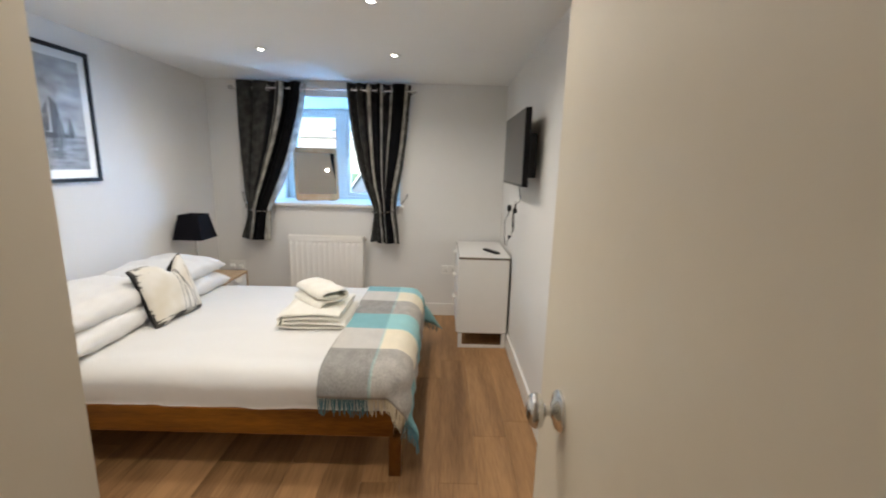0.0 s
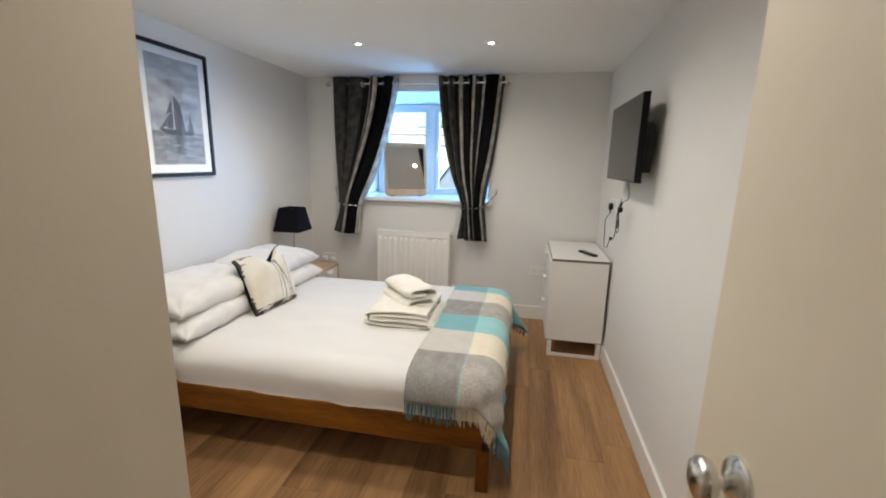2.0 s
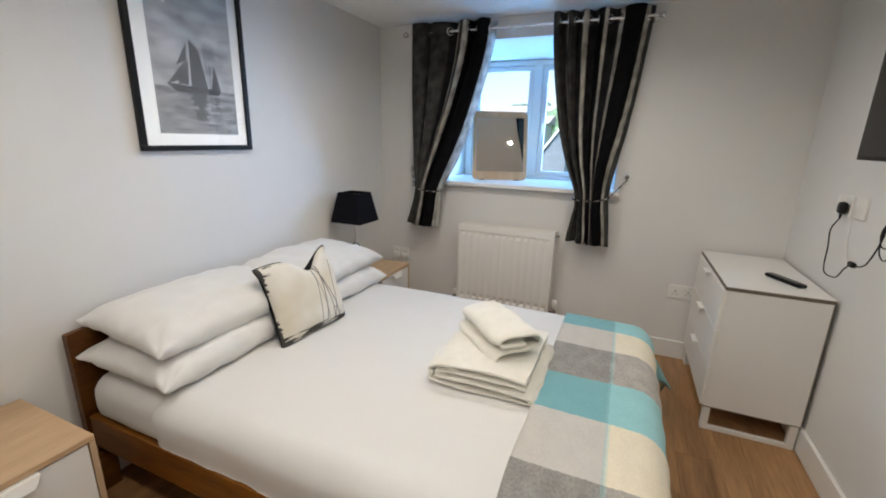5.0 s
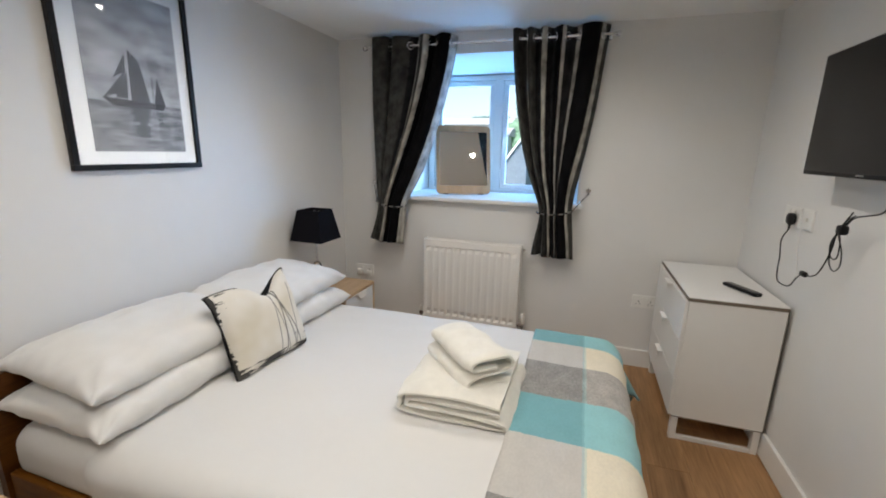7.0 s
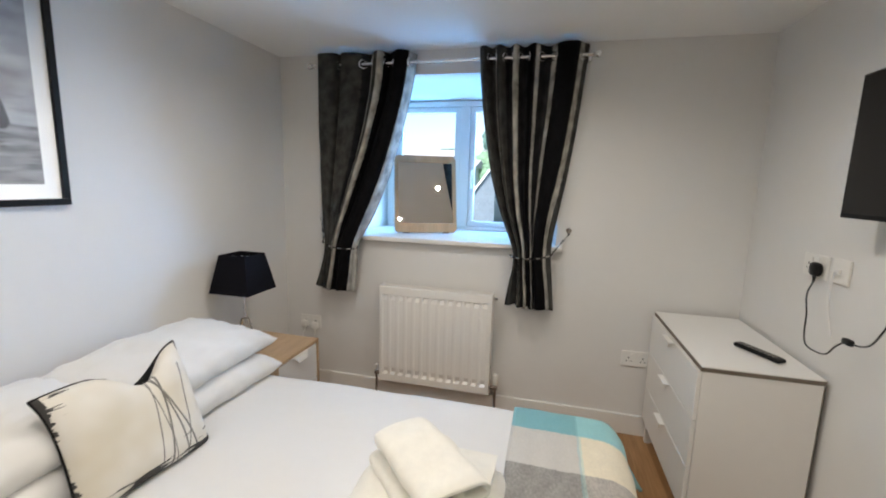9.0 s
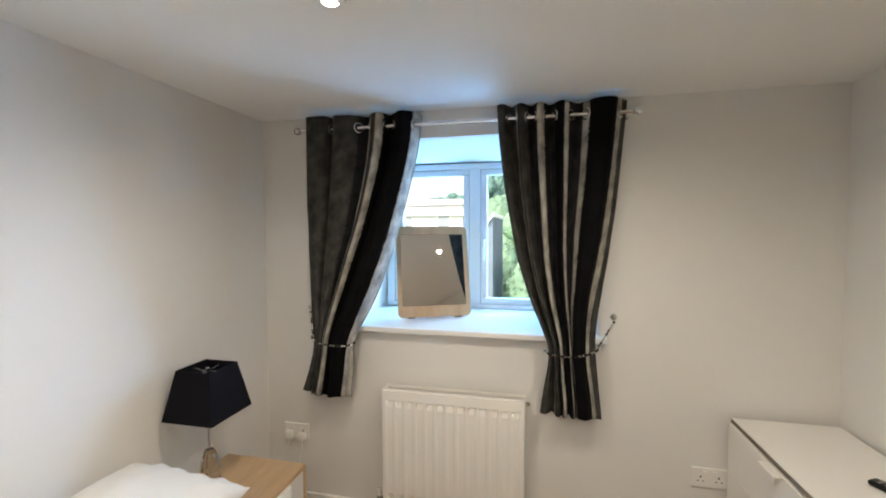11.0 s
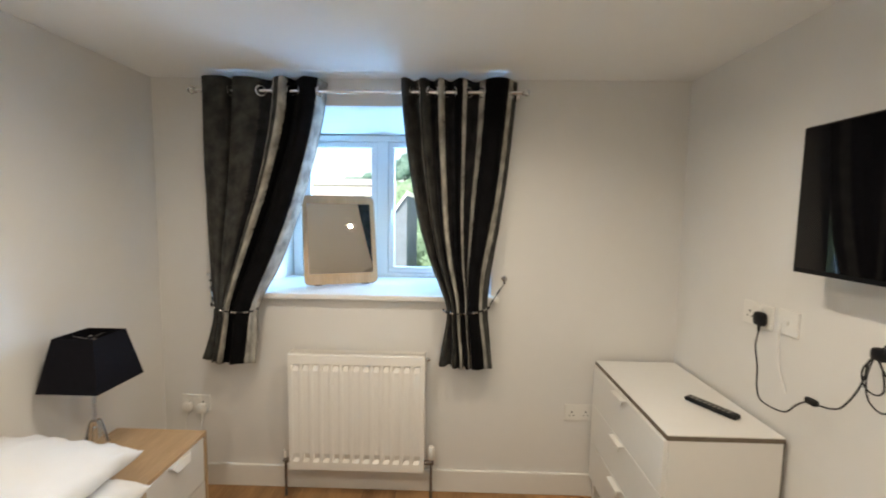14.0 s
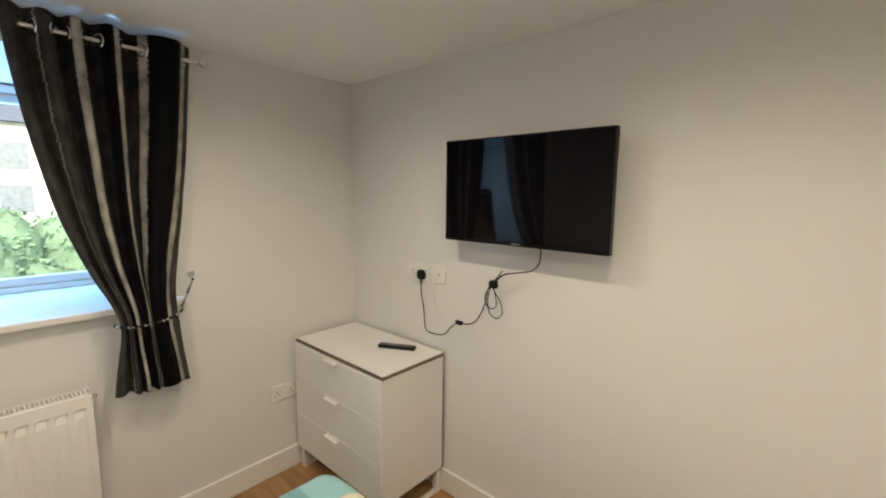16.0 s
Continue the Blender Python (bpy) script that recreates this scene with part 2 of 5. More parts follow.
def throw_material():
    m, n, l, b = node_base("checked_wool", 0.95)
    uv = n.new("ShaderNodeUVMap")
    sp = n.new("ShaderNodeSeparateXYZ")
    l.new(uv.outputs["UV"], sp.inputs[0])
    wob = n.new("ShaderNodeTexNoise")
    wob.inputs["Scale"].default_value = 60
    l.new(uv.outputs["UV"], wob.inputs["Vector"])
    w = mathn(n, l, "MULTIPLY_ADD", wob.outputs["Fac"], 0.007, -0.0035)
    u = mathn(n, l, "ADD", sp.outputs["X"], w)
    v = mathn(n, l, "ADD", sp.outputs["Y"], w)
    # v runs from 0 at the near fringe to 1 at the far one
    cuts = [0.0, 0.196, 0.348, 0.492, 0.643, 0.765]
    inner = stops(n, l, v, list(zip(cuts, (DGREY, LGREY, TEAL, DGREY, LGREY, TEAL))))
    outer = stops(n, l, v, list(zip(cuts, (MGREY, ECRU, AQUA, MGREY, ECRU, AQUA))))
    end = stops(n, l, v, list(zip(cuts, (TEAL, MGREY, TEAL, DGREY, LGREY, TEAL))))

    def mix(f, a, c):
        k = n.new("ShaderNodeMix")
        k.data_type = "RGBA"
        l.new(f, k.inputs["Factor"])
        for s, key in ((a, "A"), (c, "B")):
            if isinstance(s, tuple):
                k.inputs[key].default_value = (*s, 1)
            else:
                l.new(s, k.inputs[key])
        return k.outputs["Result"]

    line = mathn(n, l, "MULTIPLY", mathn(n, l, "COMPARE", u, 0.232, 0.007), 0.35)
    c = mix(mathn(n, l, "GREATER_THAN", u, 0.232), inner, outer)
    c = mix(mathn(n, l, "GREATER_THAN", u, 0.47), c, end)
    c = mix(line, c, AQUA)
    fuzz = n.new("ShaderNodeTexNoise")
    fuzz.inputs["Scale"].default_value, fuzz.inputs["Detail"].default_value = 140, 5
    l.new(uv.outputs["UV"], fuzz.inputs["Vector"])
    gr = n.new("ShaderNodeValToRGB")
    gr.color_ramp.elements[0].position, gr.color_ramp.elements[1].position = 0.38, 0.64
    gr.color_ramp.elements[0].color, gr.color_ramp.elements[1].color = (0.74, 0.74, 0.74, 1), (1.17, 1.17, 1.17, 1)
    heather = n.new("ShaderNodeTexNoise")
    heather.inputs["Scale"].default_value, heather.inputs["Detail"].default_value = 22, 8
    l.new(uv.outputs["UV"], heather.inputs["Vector"])
    l.new(mathn(n, l, "MULTIPLY_ADD", heather.outputs["Fac"], 0.45, mathn(n, l, "MULTIPLY", fuzz.outputs["Fac"], 0.55)), gr.inputs["Fac"])
    k = n.new("ShaderNodeMix")
    k.data_type, k.blend_type = "RGBA", "MULTIPLY"
    # the greys are spun from mixed yarn, the plain colours hardly
    l.new(stops(n, l, v, [(0.0, (1, 1, 1)), (cuts[1], (0.25, 0.25, 0.25)), (cuts[3], (1, 1, 1)), (cuts[4], (0.25, 0.25, 0.25))]), k.inputs["Factor"])
    l.new(c, k.inputs["A"])
    l.new(gr.outputs["Color"], k.inputs["B"])
    l.new(k.outputs["Result"], b.inputs["Base Color"])
    b.inputs["Sheen Weight"].default_value = 0.2
    cloth_bump(n, l, b, 380, 0.8)
    return m


M["throw"] = throw_material()
M["wool_teal"] = material("teal_wool_yarn", (0.09, 0.20, 0.235), 0.95, vary=0.25, scale=40)
M["wool_ecru"] = material("ecru_wool_yarn", (0.66, 0.60, 0.46), 0.95, vary=0.1, scale=40)


# ---- shape helpers ----
def origin_of(ob):
    v = Vector((0, 0, 0))
    while ob:
        v += ob.location
        ob = ob.parent
    return v


def part(name, bm, mat, parent=None, label="", smooth=False):
    """Links a bmesh, built in room coordinates, as one mesh under a thing or part."""
    me = bpy.data.meshes.new(name)
    if parent:
        bmesh.ops.translate(bm, verts=bm.verts, vec=-origin_of(parent))
    if smooth:
        for f in bm.faces:
            f.smooth = True
    bm.to_mesh(me)
    bm.free()
    me.materials.append(mat)
    if smooth:
        me.set_sharp_from_angle(angle=radians(40))
    ob = new(name, me)
    ob.parent = parent
    if label:
        tagged(ob, label)
    return ob


def thing(name, at, label, category, group="", kind=""):
    ob = new(name)
    ob.location = at
    ob.empty_display_size = 0.1
    return tagged(ob, label, category, group, kind)


def solid(name, bm, mat, label, category, group="", kind="", at=None, smooth=False):
    """A one-mesh thing with its origin at its base."""
    if at is None:
        lo = [min(v.co[i] for v in bm.verts) for i in range(3)]
        hi = [max(v.co[i] for v in bm.verts) for i in range(3)]
        at = ((lo[0] + hi[0]) / 2, (lo[1] + hi[1]) / 2, lo[2])
    bmesh.ops.translate(bm, verts=bm.verts, vec=-Vector(at))
    ob = part(name, bm, mat, None, "", smooth)
    ob.location = at
    return tagged(ob, label, category, group, kind)


def box(x0, x1, y0, y1, z0, z1, bevel=0.0, seg=2, bm=None):
    bm = bm or bmesh.new()
    g = bmesh.ops.create_cube(bm, size=1)
    for v in g["verts"]:
        v.co = Vector(((x0 + x1) / 2 + v.co.x * (x1 - x0), (y0 + y1) / 2 + v.co.y * (y1 - y0), (z0 + z1) / 2 + v.co.z * (z1 - z0)))
    if bevel:
        es = {e for v in g["verts"] for e in v.link_edges}
        bmesh.ops.bevel(bm, geom=list(es), offset=bevel, segments=seg, profile=0.5, affect="EDGES")
    return bm


def tube(points, r, sides=8, bm=None, cap=True):
    """A round bar along points; r a number or one a point."""
    bm = bm or bmesh.new()
    pts = [Vector(p) for p in points]
    rings = []
    side = None
    for i, p in enumerate(pts):
        d = (pts[min(i + 1, len(pts) - 1)] - pts[max(i - 1, 0)]).normalized()
        if side is None:
            side = d.orthogonal().normalized()
        side = (side - d * side.dot(d)).normalized()
        up = d.cross(side)
        rr = r[i] if isinstance(r, (list, tuple)) else r
        rings.append([bm.verts.new(p + rr * (math.cos(2 * math.pi * k / sides) * side + math.sin(2 * math.pi * k / sides) * up)) for k in range(sides)])
    for a, b in zip(rings, rings[1:]):
        for k in range(sides):
            bm.faces.new((a[k], a[(k + 1) % sides], b[(k + 1) % sides], b[k]))
    if cap:
        bm.faces.new(list(reversed(rings[0])))
        bm.faces.new(rings[-1])
    return bm


def curve_points(pts, n=8):
    """A smooth line through pts."""
    p = [Vector(q) for q in pts]
    p = [2 * p[0] - p[1]] + p + [2 * p[-1] - p[-2]]
    out = []
    for i in range(1, len(p) - 2):
        for k in range(n):
            t = k / n
            out.append(0.5 * (2 * p[i] + (p[i + 1] - p[i - 1]) * t + (2 * p[i - 1] - 5 * p[i] + 4 * p[i + 1] - p[i + 2]) * t * t + (3 * p[i] - p[i - 1] - 3 * p[i + 1] + p[i + 2]) * t ** 3))
    return out + [p[-2]]


def lathe(profile, at, axis="z", sides=24, bm=None):
    """Turns (radius, height) pairs about an axis through at."""
    bm = bm or bmesh.new()
    rings = []
    for r, h in profile:
        ring = []
        for k in range(sides):
            a = 2 * math.pi * k / sides
            c, s = r * math.cos(a), r * math.sin(a)
            o = {"z": (c, s, h), "x": (h, c, s), "y": (c, h, -s)}[axis]
            ring.append(bm.verts.new(Vector(at) + Vector(o)))
        rings.append(ring)
    for a, b in zip(rings, rings[1:]):
        for k in range(sides):
            bm.faces.new((a[k], a[(k + 1) % sides], b[(k + 1) % sides], b[k]))
    for ring, flip in ((rings[0], True), (rings[-1], False)):
        try:
            bm.faces.new(list(reversed(ring)) if flip else ring)
        except ValueError:
            pass
    return bm


def grid(fn, nu, nv, bm=None, uv=None):
    """A sheet fn(u, v) over the unit square; uv(u, v) gives its texture place."""
    bm = bm or bmesh.new()
    vs = [[bm.verts.new(fn(i / nu, j / nv)) for j in range(nv + 1)] for i in range(nu + 1)]
    lay = bm.loops.layers.uv.verify() if uv else None
    for i in range(nu):
        for j in range(nv):
            f = bm.faces.new((vs[i][j], vs[i + 1][j], vs[i + 1][j + 1], vs[i][j + 1]))
            if lay:
                for lo, (a, c) in zip(f.loops, ((i, j), (i + 1, j), (i + 1, j + 1), (i, j + 1))):
                    lo[lay].uv = uv(a / nu, c / nv)
    return bm


def soft_box(lo, hi, r, cuts=20, puff=None, bm=None):
    """A box with large round edges, closely meshed; puff(v) moves its points."""
    bm = bm or bmesh.new()
    c, h = (Vector(lo) + Vector(hi)) / 2, (Vector(hi) - Vector(lo)) / 2
    g = bmesh.ops.create_cube(bm, size=2)
    bmesh.ops.subdivide_edges(bm, edges=bm.edges[:], cuts=cuts, use_grid_fill=True)
    for v in bm.verts:
        p = Vector([math.sin(q * math.pi / 2) for q in v.co])
        p = Vector([p[i] * h[i] for i in range(3)])
        inner = Vector([max(-(h[i] - r[i]), min(h[i] - r[i], p[i])) for i in range(3)])
        d = Vector([(p[i] - inner[i]) / r[i] for i in range(3)])
        if d.length > 0:
            m = max(abs(q) for q in d)
            d = d.normalized() * m
        q = inner + Vector([d[i] * r[i] for i in range(3)]) + c
        v.co = puff(q) if puff else q
    bmesh.ops.recalc_face_normals(bm, faces=bm.faces)
    return bm


def wob(p, scale, amount):
    return amount * noise.noise(Vector(p) * scale)


# ---- the room ----
XL, XR, YN, YS = -1.135, 1.50, 3.74, -0.16
FL = box(XL - 0.2, XR + 0.2, -2.0, YN + 0.3, -0.12, -0.006)
floor = solid("floor", FL, M["subfloor"], "brown wood-effect plank floor running towards the window", "floor", kind="structure")

ceil = box(XL - 0.2, XR + 0.2, -2.0, YN + 0.1, CEIL, CEIL + 0.15)
solid("ceiling", ceil, M["ceiling"], "plain white painted ceiling with downlights", "ceiling", kind="structure")
solid("wall_west", box(XL - 0.15, XL, 0.413, YN, 0, CEIL), M["wall"], "white painted wall behind the bed", "wall", kind="structure")
solid("wall_east", box(XR, XR + 0.15, -2.0, YN, 0, CEIL), M["wall"], "white painted wall with the television", "wall", kind="structure")
# the box of the next room, whose corner the entrance passes
JX, JY = 0.395, 0.513
solid("wall_corner", box(XL - 0.15, JX - 0.1, JY - 0.1, JY, 0, CEIL), M["wall"], "white painted wall end beside the entrance", "wall", kind="structure")
solid("wall_passage", box(JX - 0.1, JX, -2.0, JY, 0, CEIL), M["hall"], "cream painted passage wall by the door", "wall", kind="structure")
solid("wall_hall", box(JX - 0.1, XR + 0.15, -2.12, -2.0, 0, CEIL), M["hall"], "cream painted end wall of the hall", "wall", kind="structure")
# door lining behind the leaf
solid("door_lining", box(1.235, XR, -0.24, -0.12, 0, CEIL), M["wall"], "white painted wall piece on the hinge side", "wall", kind="structure")


def ring_wall():
    """The window wall: a thick wall with a splayed opening."""
    bm = bmesh.new()

    def rect(x0, x1, z0, z1, y):
        return [bm.verts.new(p) for p in ((x0, y, z0), (x1, y, z0), (x1, y, z1), (x0, y, z1))]

    oa = rect(XL - 0.15, XR + 0.15, 0, CEIL, YN)
    ia = rect(-0.72, 0.565, 1.03, 1.975, YN)
    ib = rect(-0.645, 0.49, 1.03, 1.932, 4.37)
    ob = rect(XL - 0.15, XR + 0.15, 0, CEIL, 4.37)
    for a, b in ((oa, ia), (ia, ib), (ib, ob), (ob, oa)):
        for k in range(4):
            bm.faces.new((a[k], a[(k + 1) % 4], b[(k + 1) % 4], b[k]))
    bmesh.ops.recalc_face_normals(bm, faces=bm.faces)
    return bm


solid("wall_north", ring_wall(), M["wall"], "white painted thick wall with a deep window reveal", "wall", kind="structure")


def skirting(name, x0, x1, y0, y1, label):
    bm = box(x0, x1, y0, y1, 0, 0.118, 0.004)
    return solid(name, bm, M["gloss"], label, "skirting board", kind="structure")


skirting("baseboard_north", XL, XR, YN - 0.016, YN, "white painted skirting board below the window")
skirting("baseboard_east", XR - 0.016, XR, -0.12, YN - 0.017, "white painted skirting board below the television")
skirting("baseboard_west", XL, XL + 0.016, JY + 0.017, YN - 0.017, "white painted skirting board behind the bed")
skirting("baseboard_corner", XL, JX, JY, JY + 0.016, "white painted skirting board on the corner wall")


# ---- window ----
def window():
    w = thing("window_1", (-0.077, 4.31, 1.046), "white plastic two-light casement window in a deep reveal", "window", kind="structure")
    Y0, Y1 = 4.285, 4.35
    x0, x1, z0, z1 = -0.645, 0.49, 1.0465, 1.931
    for nm, b in (("window_frame", box(x0, x1, Y0, Y1, z0, z0 + 0.025, 0.004)), ("window_frame", box(x0, x1, Y0, Y1, z1 - 0.035, z1, 0.004)),
                  ("window_frame", box(x0, x0 + 0.05, Y0, Y1, z0 + 0.025, z1 - 0.035, 0.004)), ("window_frame", box(x1 - 0.05, x1, Y0, Y1, z0 + 0.025, z1 - 0.035, 0.004)),
                  ("mullion", box(-0.110, -0.044, Y0, Y1, z0 + 0.025, z1 - 0.035, 0.004))):
        part(nm, b, M["upvc"], w)
    for a, b in ((x0 + 0.05, -0.110), (-0.044, x1 - 0.05)):
        s = part("sash", box(a + 0.002, b - 0.002, Y0 + 0.012, Y1 - 0.012, z0 + 0.027, z0 + 0.064, 0.005), M["upvc"], w)
        part("sash_rail", box(a + 0.002, b - 0.002, Y0 + 0.012, Y1 - 0.012, z1 - 0.073, z1 - 0.037, 0.005), M["upvc"], s)
        for c, d in ((a + 0.002, a + 0.06), (b - 0.04, b - 0.002)) if a < -0.3 else ((a + 0.002, a + 0.04), (b - 0.06, b - 0.002)):
            part("sash_stile", box(c, d, Y0 + 0.012, Y1 - 0.012, z0 + 0.064, z1 - 0.073, 0.005), M["upvc"], s)
        g = part("pane", box(a + 0.03, b - 0.03, 4.314, 4.320, z0 + 0.055, z1 - 0.065), M["pane"], s)
        g.visible_shadow = False
    h = box(-0.034, -0.014, Y0 - 0.012, Y0 + 0.012, 1.43, 1.47, 0.004)
    box(-0.031, -0.017, Y0 - 0.028, Y0 - 0.012, 1.34, 1.47, 0.004, bm=h)
    part("window_handle", h, M["upvc"], w, "white plastic lever handle")
    return w


window()
solid("window_sill", box(-0.75, 0.60, 3.692, 4.30, 1.018, 1.046, 0.006), M["gloss"], "white painted deep window sill board", "window sill", kind="structure")


# ---- door ----
def door():
    d = thing("door_1", (1.21, 0.32, 0.006), "cream painted flush door standing open into the room", "door", kind="structure")
    part("leaf", box(1.185, 1.223, -0.06, 0.725, 0.008, 1.985, 0.003), M["door"], d)
    at = (1.185, 0.585, 0.975)
    k = part("knob", lathe([(0.0, -0.060), (0.016, -0.0590), (0.026, -0.055), (0.0305, -0.049), (0.0315, -0.043), (0.0285, -0.036), (0.018, -0.031), (0.0095, -0.027), (0.0085, -0.012), (0.012, -0.008)], at, "x", 32), M["satin"], d, "satin chrome round knob", smooth=True)
    part("rose", lathe([(0.037, 0.0), (0.037, -0.004), (0.032, -0.009), (0.018, -0.012), (0.013, -0.016), (0.0, -0.016)], at, "x", 32), M["satin"], k, "satin chrome round rose", smooth=True)
    for z in (0.25, 1.72):
        part("hinge", tube([(1.227, -0.066, z), (1.227, -0.066, z + 0.1)], 0.006), M["satin"], d)


door()


# ---- bed ----
def bed():
    b = thing("bed", (-0.16, 2.275, 0.0), "honey-stained pine double bed with a low foot", "bed")
    y0, y1 = 1.585, 2.965
    # headboard with a gently arched top
    def hb(u, v):
        y = y0 - 0.01 + u * (y1 - y0 + 0.02)
        top = 0.650 + 0.015 * (1 - (2 * u - 1) ** 4)
        return y, top
    bm = bmesh.new()
    n = 24
    rows = []
    for i in range(n + 1):
        y, top = hb(i / n, 0)
        rows.append([bm.verts.new(p) for p in ((-1.075, y, 0.16), (-1.075 - 0.012, y, top - 0.012), (-1.084, y, top), (-1.105, y, top), (-1.114, y, top - 0.01), (-1.11, y, 0.16))])
    for a, c in zip(rows, rows[1:]):
        for k in range(6):
            bm.faces.new((a[k], a[(k + 1) % 6], c[(k + 1) % 6], c[k]))
    bm.faces.new(rows[0])
    bm.faces.new(list(reversed(rows[-1])))
    bmesh.ops.recalc_face_normals(bm, faces=bm.faces)
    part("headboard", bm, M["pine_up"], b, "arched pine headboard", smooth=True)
    for y in (y0, y1 - 0.028):
        part("side_rail", box(-1.075, 0.765, y, y + 0.028, 0.198, 0.325, 0.005), M["pine"], b)
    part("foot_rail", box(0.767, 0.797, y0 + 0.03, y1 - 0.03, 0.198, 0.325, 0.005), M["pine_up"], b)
    for x in (-1.115, 0.742):
        for y in (y0 - 0.004, y1 - 0.056):
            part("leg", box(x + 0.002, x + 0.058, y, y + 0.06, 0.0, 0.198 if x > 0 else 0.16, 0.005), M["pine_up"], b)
    for k in range(9):
        x = -1.0 + k * 0.205
        part("slat", box(x, x + 0.07, y0 + 0.03, y1 - 0.03, 0.285, 0.303, 0.002), M["oak"], b)
    part("centre_beam", box(-1.07, 0.76, 2.25, 2.30, 0.22, 0.284), M["pine"], b)


bed()


def mattress_puff(q):
    return q + Vector((0, wob(q, 6, 0.004), wob(q, 5, 0.004)))


solid("mattress", soft_box((-1.068, 1.59, 0.304), (0.77, 2.955, 0.488), (0.06, 0.07, 0.07), 26, mattress_puff), M["cotton"], "white sheeted mattress lying in the pine bed frame", "mattress", smooth=True)


def duvet_puff(q):
    z = q.z
    side = max(0.0, min(1.0, (0.50 - z) / 0.16))
    q = q.copy()
    ripple = wob((q.x * 1.0, q.y * 0.4, q.z * 0.3), 9, 0.010) * side
    out = 0.010 * math.sin(min(side, 1) * math.pi)
    if q.y < 1.7:
        q.y -= out + ripple
        q.z += wob((q.x, 0, 0), 7, 0.010) * side
    elif q.y > 2.85:
        q.y += out + ripple
    if q.x > 0.7:
        q.x += 0.5 * out + wob((q.y, q.z * 0.3, 3), 9, 0.006) * side
    q.z = max(q.z, 0.3262 if q.y < 1.62 or q.y > 2.93 else 0.31)
    q.z += wob((q.x * 0.5 + q.y * 0.4, q.y * 1.6 - q.x * 0.5, 4), 6, 0.005) + wob(q, 2.3, 0.007) + wob((q.x * 0.6 + q.y, q.y, 1), 8, 0.0035) + wob((q.x, q.y, 7), 26, 0.0014) + wob((q.x * 1.6, q.y * 0.5, 2), 16, 0.004) * max(0.0, min(1.0, (1.78 - q.y) / 0.15))
    return q


def duvet():
    o = thing("duvet", (0.03, 2.275, 0.33), "white cotton duvet spread smoothly over the bed", "duvet")
    part("cover", soft_box((-0.735, 1.590, 0.24), (0.797, 2.960, 0.499), (0.05, 0.085, 0.08), 44, duvet_puff), M["cotton"], o, smooth=True)
    hem = [duvet_puff(Vector((-0.68 + 1.42 * k / 40, 1.592, 0.318))) - Vector((0, 0.0, 0.0)) for k in range(41)]
    part("hem", tube(hem, 0.0035, 6), M["cotton"], o, "narrow stitched hem", smooth=True)


duvet()


def pillow(name, at, size, turn, label, mat, seed, group="pillows", sharp=3.3, sag=0.0):
    L, W, T = size
    bm = bmesh.new()

    def fn(s):
        def f(u, v):
            a, c = 2 * u - 1, 2 * v - 1
            a, c = math.sin(a * math.pi / 2), math.sin(c * math.pi / 2)
            pin = 1 - 0.045 * (1 - abs(c) ** 3) * abs(a) ** 4
            pin2 = 1 - 0.06 * (1 - abs(a) ** 4) * abs(c) ** 4
            h = max(0.0, (1 - abs(a) ** sharp) * (1 - abs(c) ** sharp)) ** 0.46
            x, y = a * L / 2 * pin, c * W / 2 * pin2
            nz = wob((x + seed, y, s), 9, 0.012) * h + wob((x * 0.5 + seed, y, s), 24, 0.006) * h + wob((x * 0.25 + y * 0.1 + seed, y - x * 0.2, s), 40, 0.016) * h * (1 - h) * (0.3 + abs(a) ** 3)
            # creases that run in from each pinched corner
            r2 = (1 - abs(a)) ** 2 + (1 - abs(c)) ** 2 * 0.5
            nz += 0.007 * math.exp(-r2 * 5) * math.sin(9 * math.atan2(1 - abs(a), 1.001 - abs(c)) + seed * (1 + s)) * h
            nz += 0.010 * math.sin(14 * c + 5 * a * c + seed) * abs(a) ** 6 * h
            edge = wob((a * 2 + seed, c * 2, 5), 3, 0.016) * (1 - h)
            z = s * T / 2 * h + nz + edge - sag * (a * a * 0.5 + abs(a) ** 6 * 0.5)
            return Vector((x, y, z))
        return f

    grid(fn(1), 54, 40, bm)
    grid(lambda u, v: fn(-1)(1 - u, v), 54, 40, bm)
    bmesh.ops.remove_doubles(bm, verts=bm.verts, dist=0.0008)
    bmesh.ops.recalc_face_normals(bm, faces=bm.faces)
    ob = part(name, bm, mat, None, "", smooth=True)
    ob.matrix_world = Matrix.Translation(at) @ turn
    return tagged(ob, label, "pillow" if "pillow" in name else "cushion", group)


R = lambda rx, ry, rz: pose(0, 0, 0, rx, ry, rz)
pillow("pillow", (-0.86, 1.95, 0.560), (0.72, 0.46, 0.155), R(2, 0, 91), "plump white cotton pillow lying on the mattress", M["cotton"], 1, sag=0.008)
pillow("pillow", (-0.875, 1.965, 0.676), (0.70, 0.45, 0.15), R(5, 0, 89), "plump white cotton pillow stacked on another", M["cotton"], 4, sag=0.012)
pillow("pillow", (-0.86, 2.61, 0.555), (0.68, 0.46, 0.145), R(2, 0, 88), "plump white cotton pillow lying on the mattress", M["cotton"], 8, sag=0.008)
pillow("pillow", (-0.88, 2.615, 0.672), (0.70, 0.46, 0.145), R(4, 0, 92), "plump white cotton pillow stacked on another", M["cotton"], 13, sag=0.012)


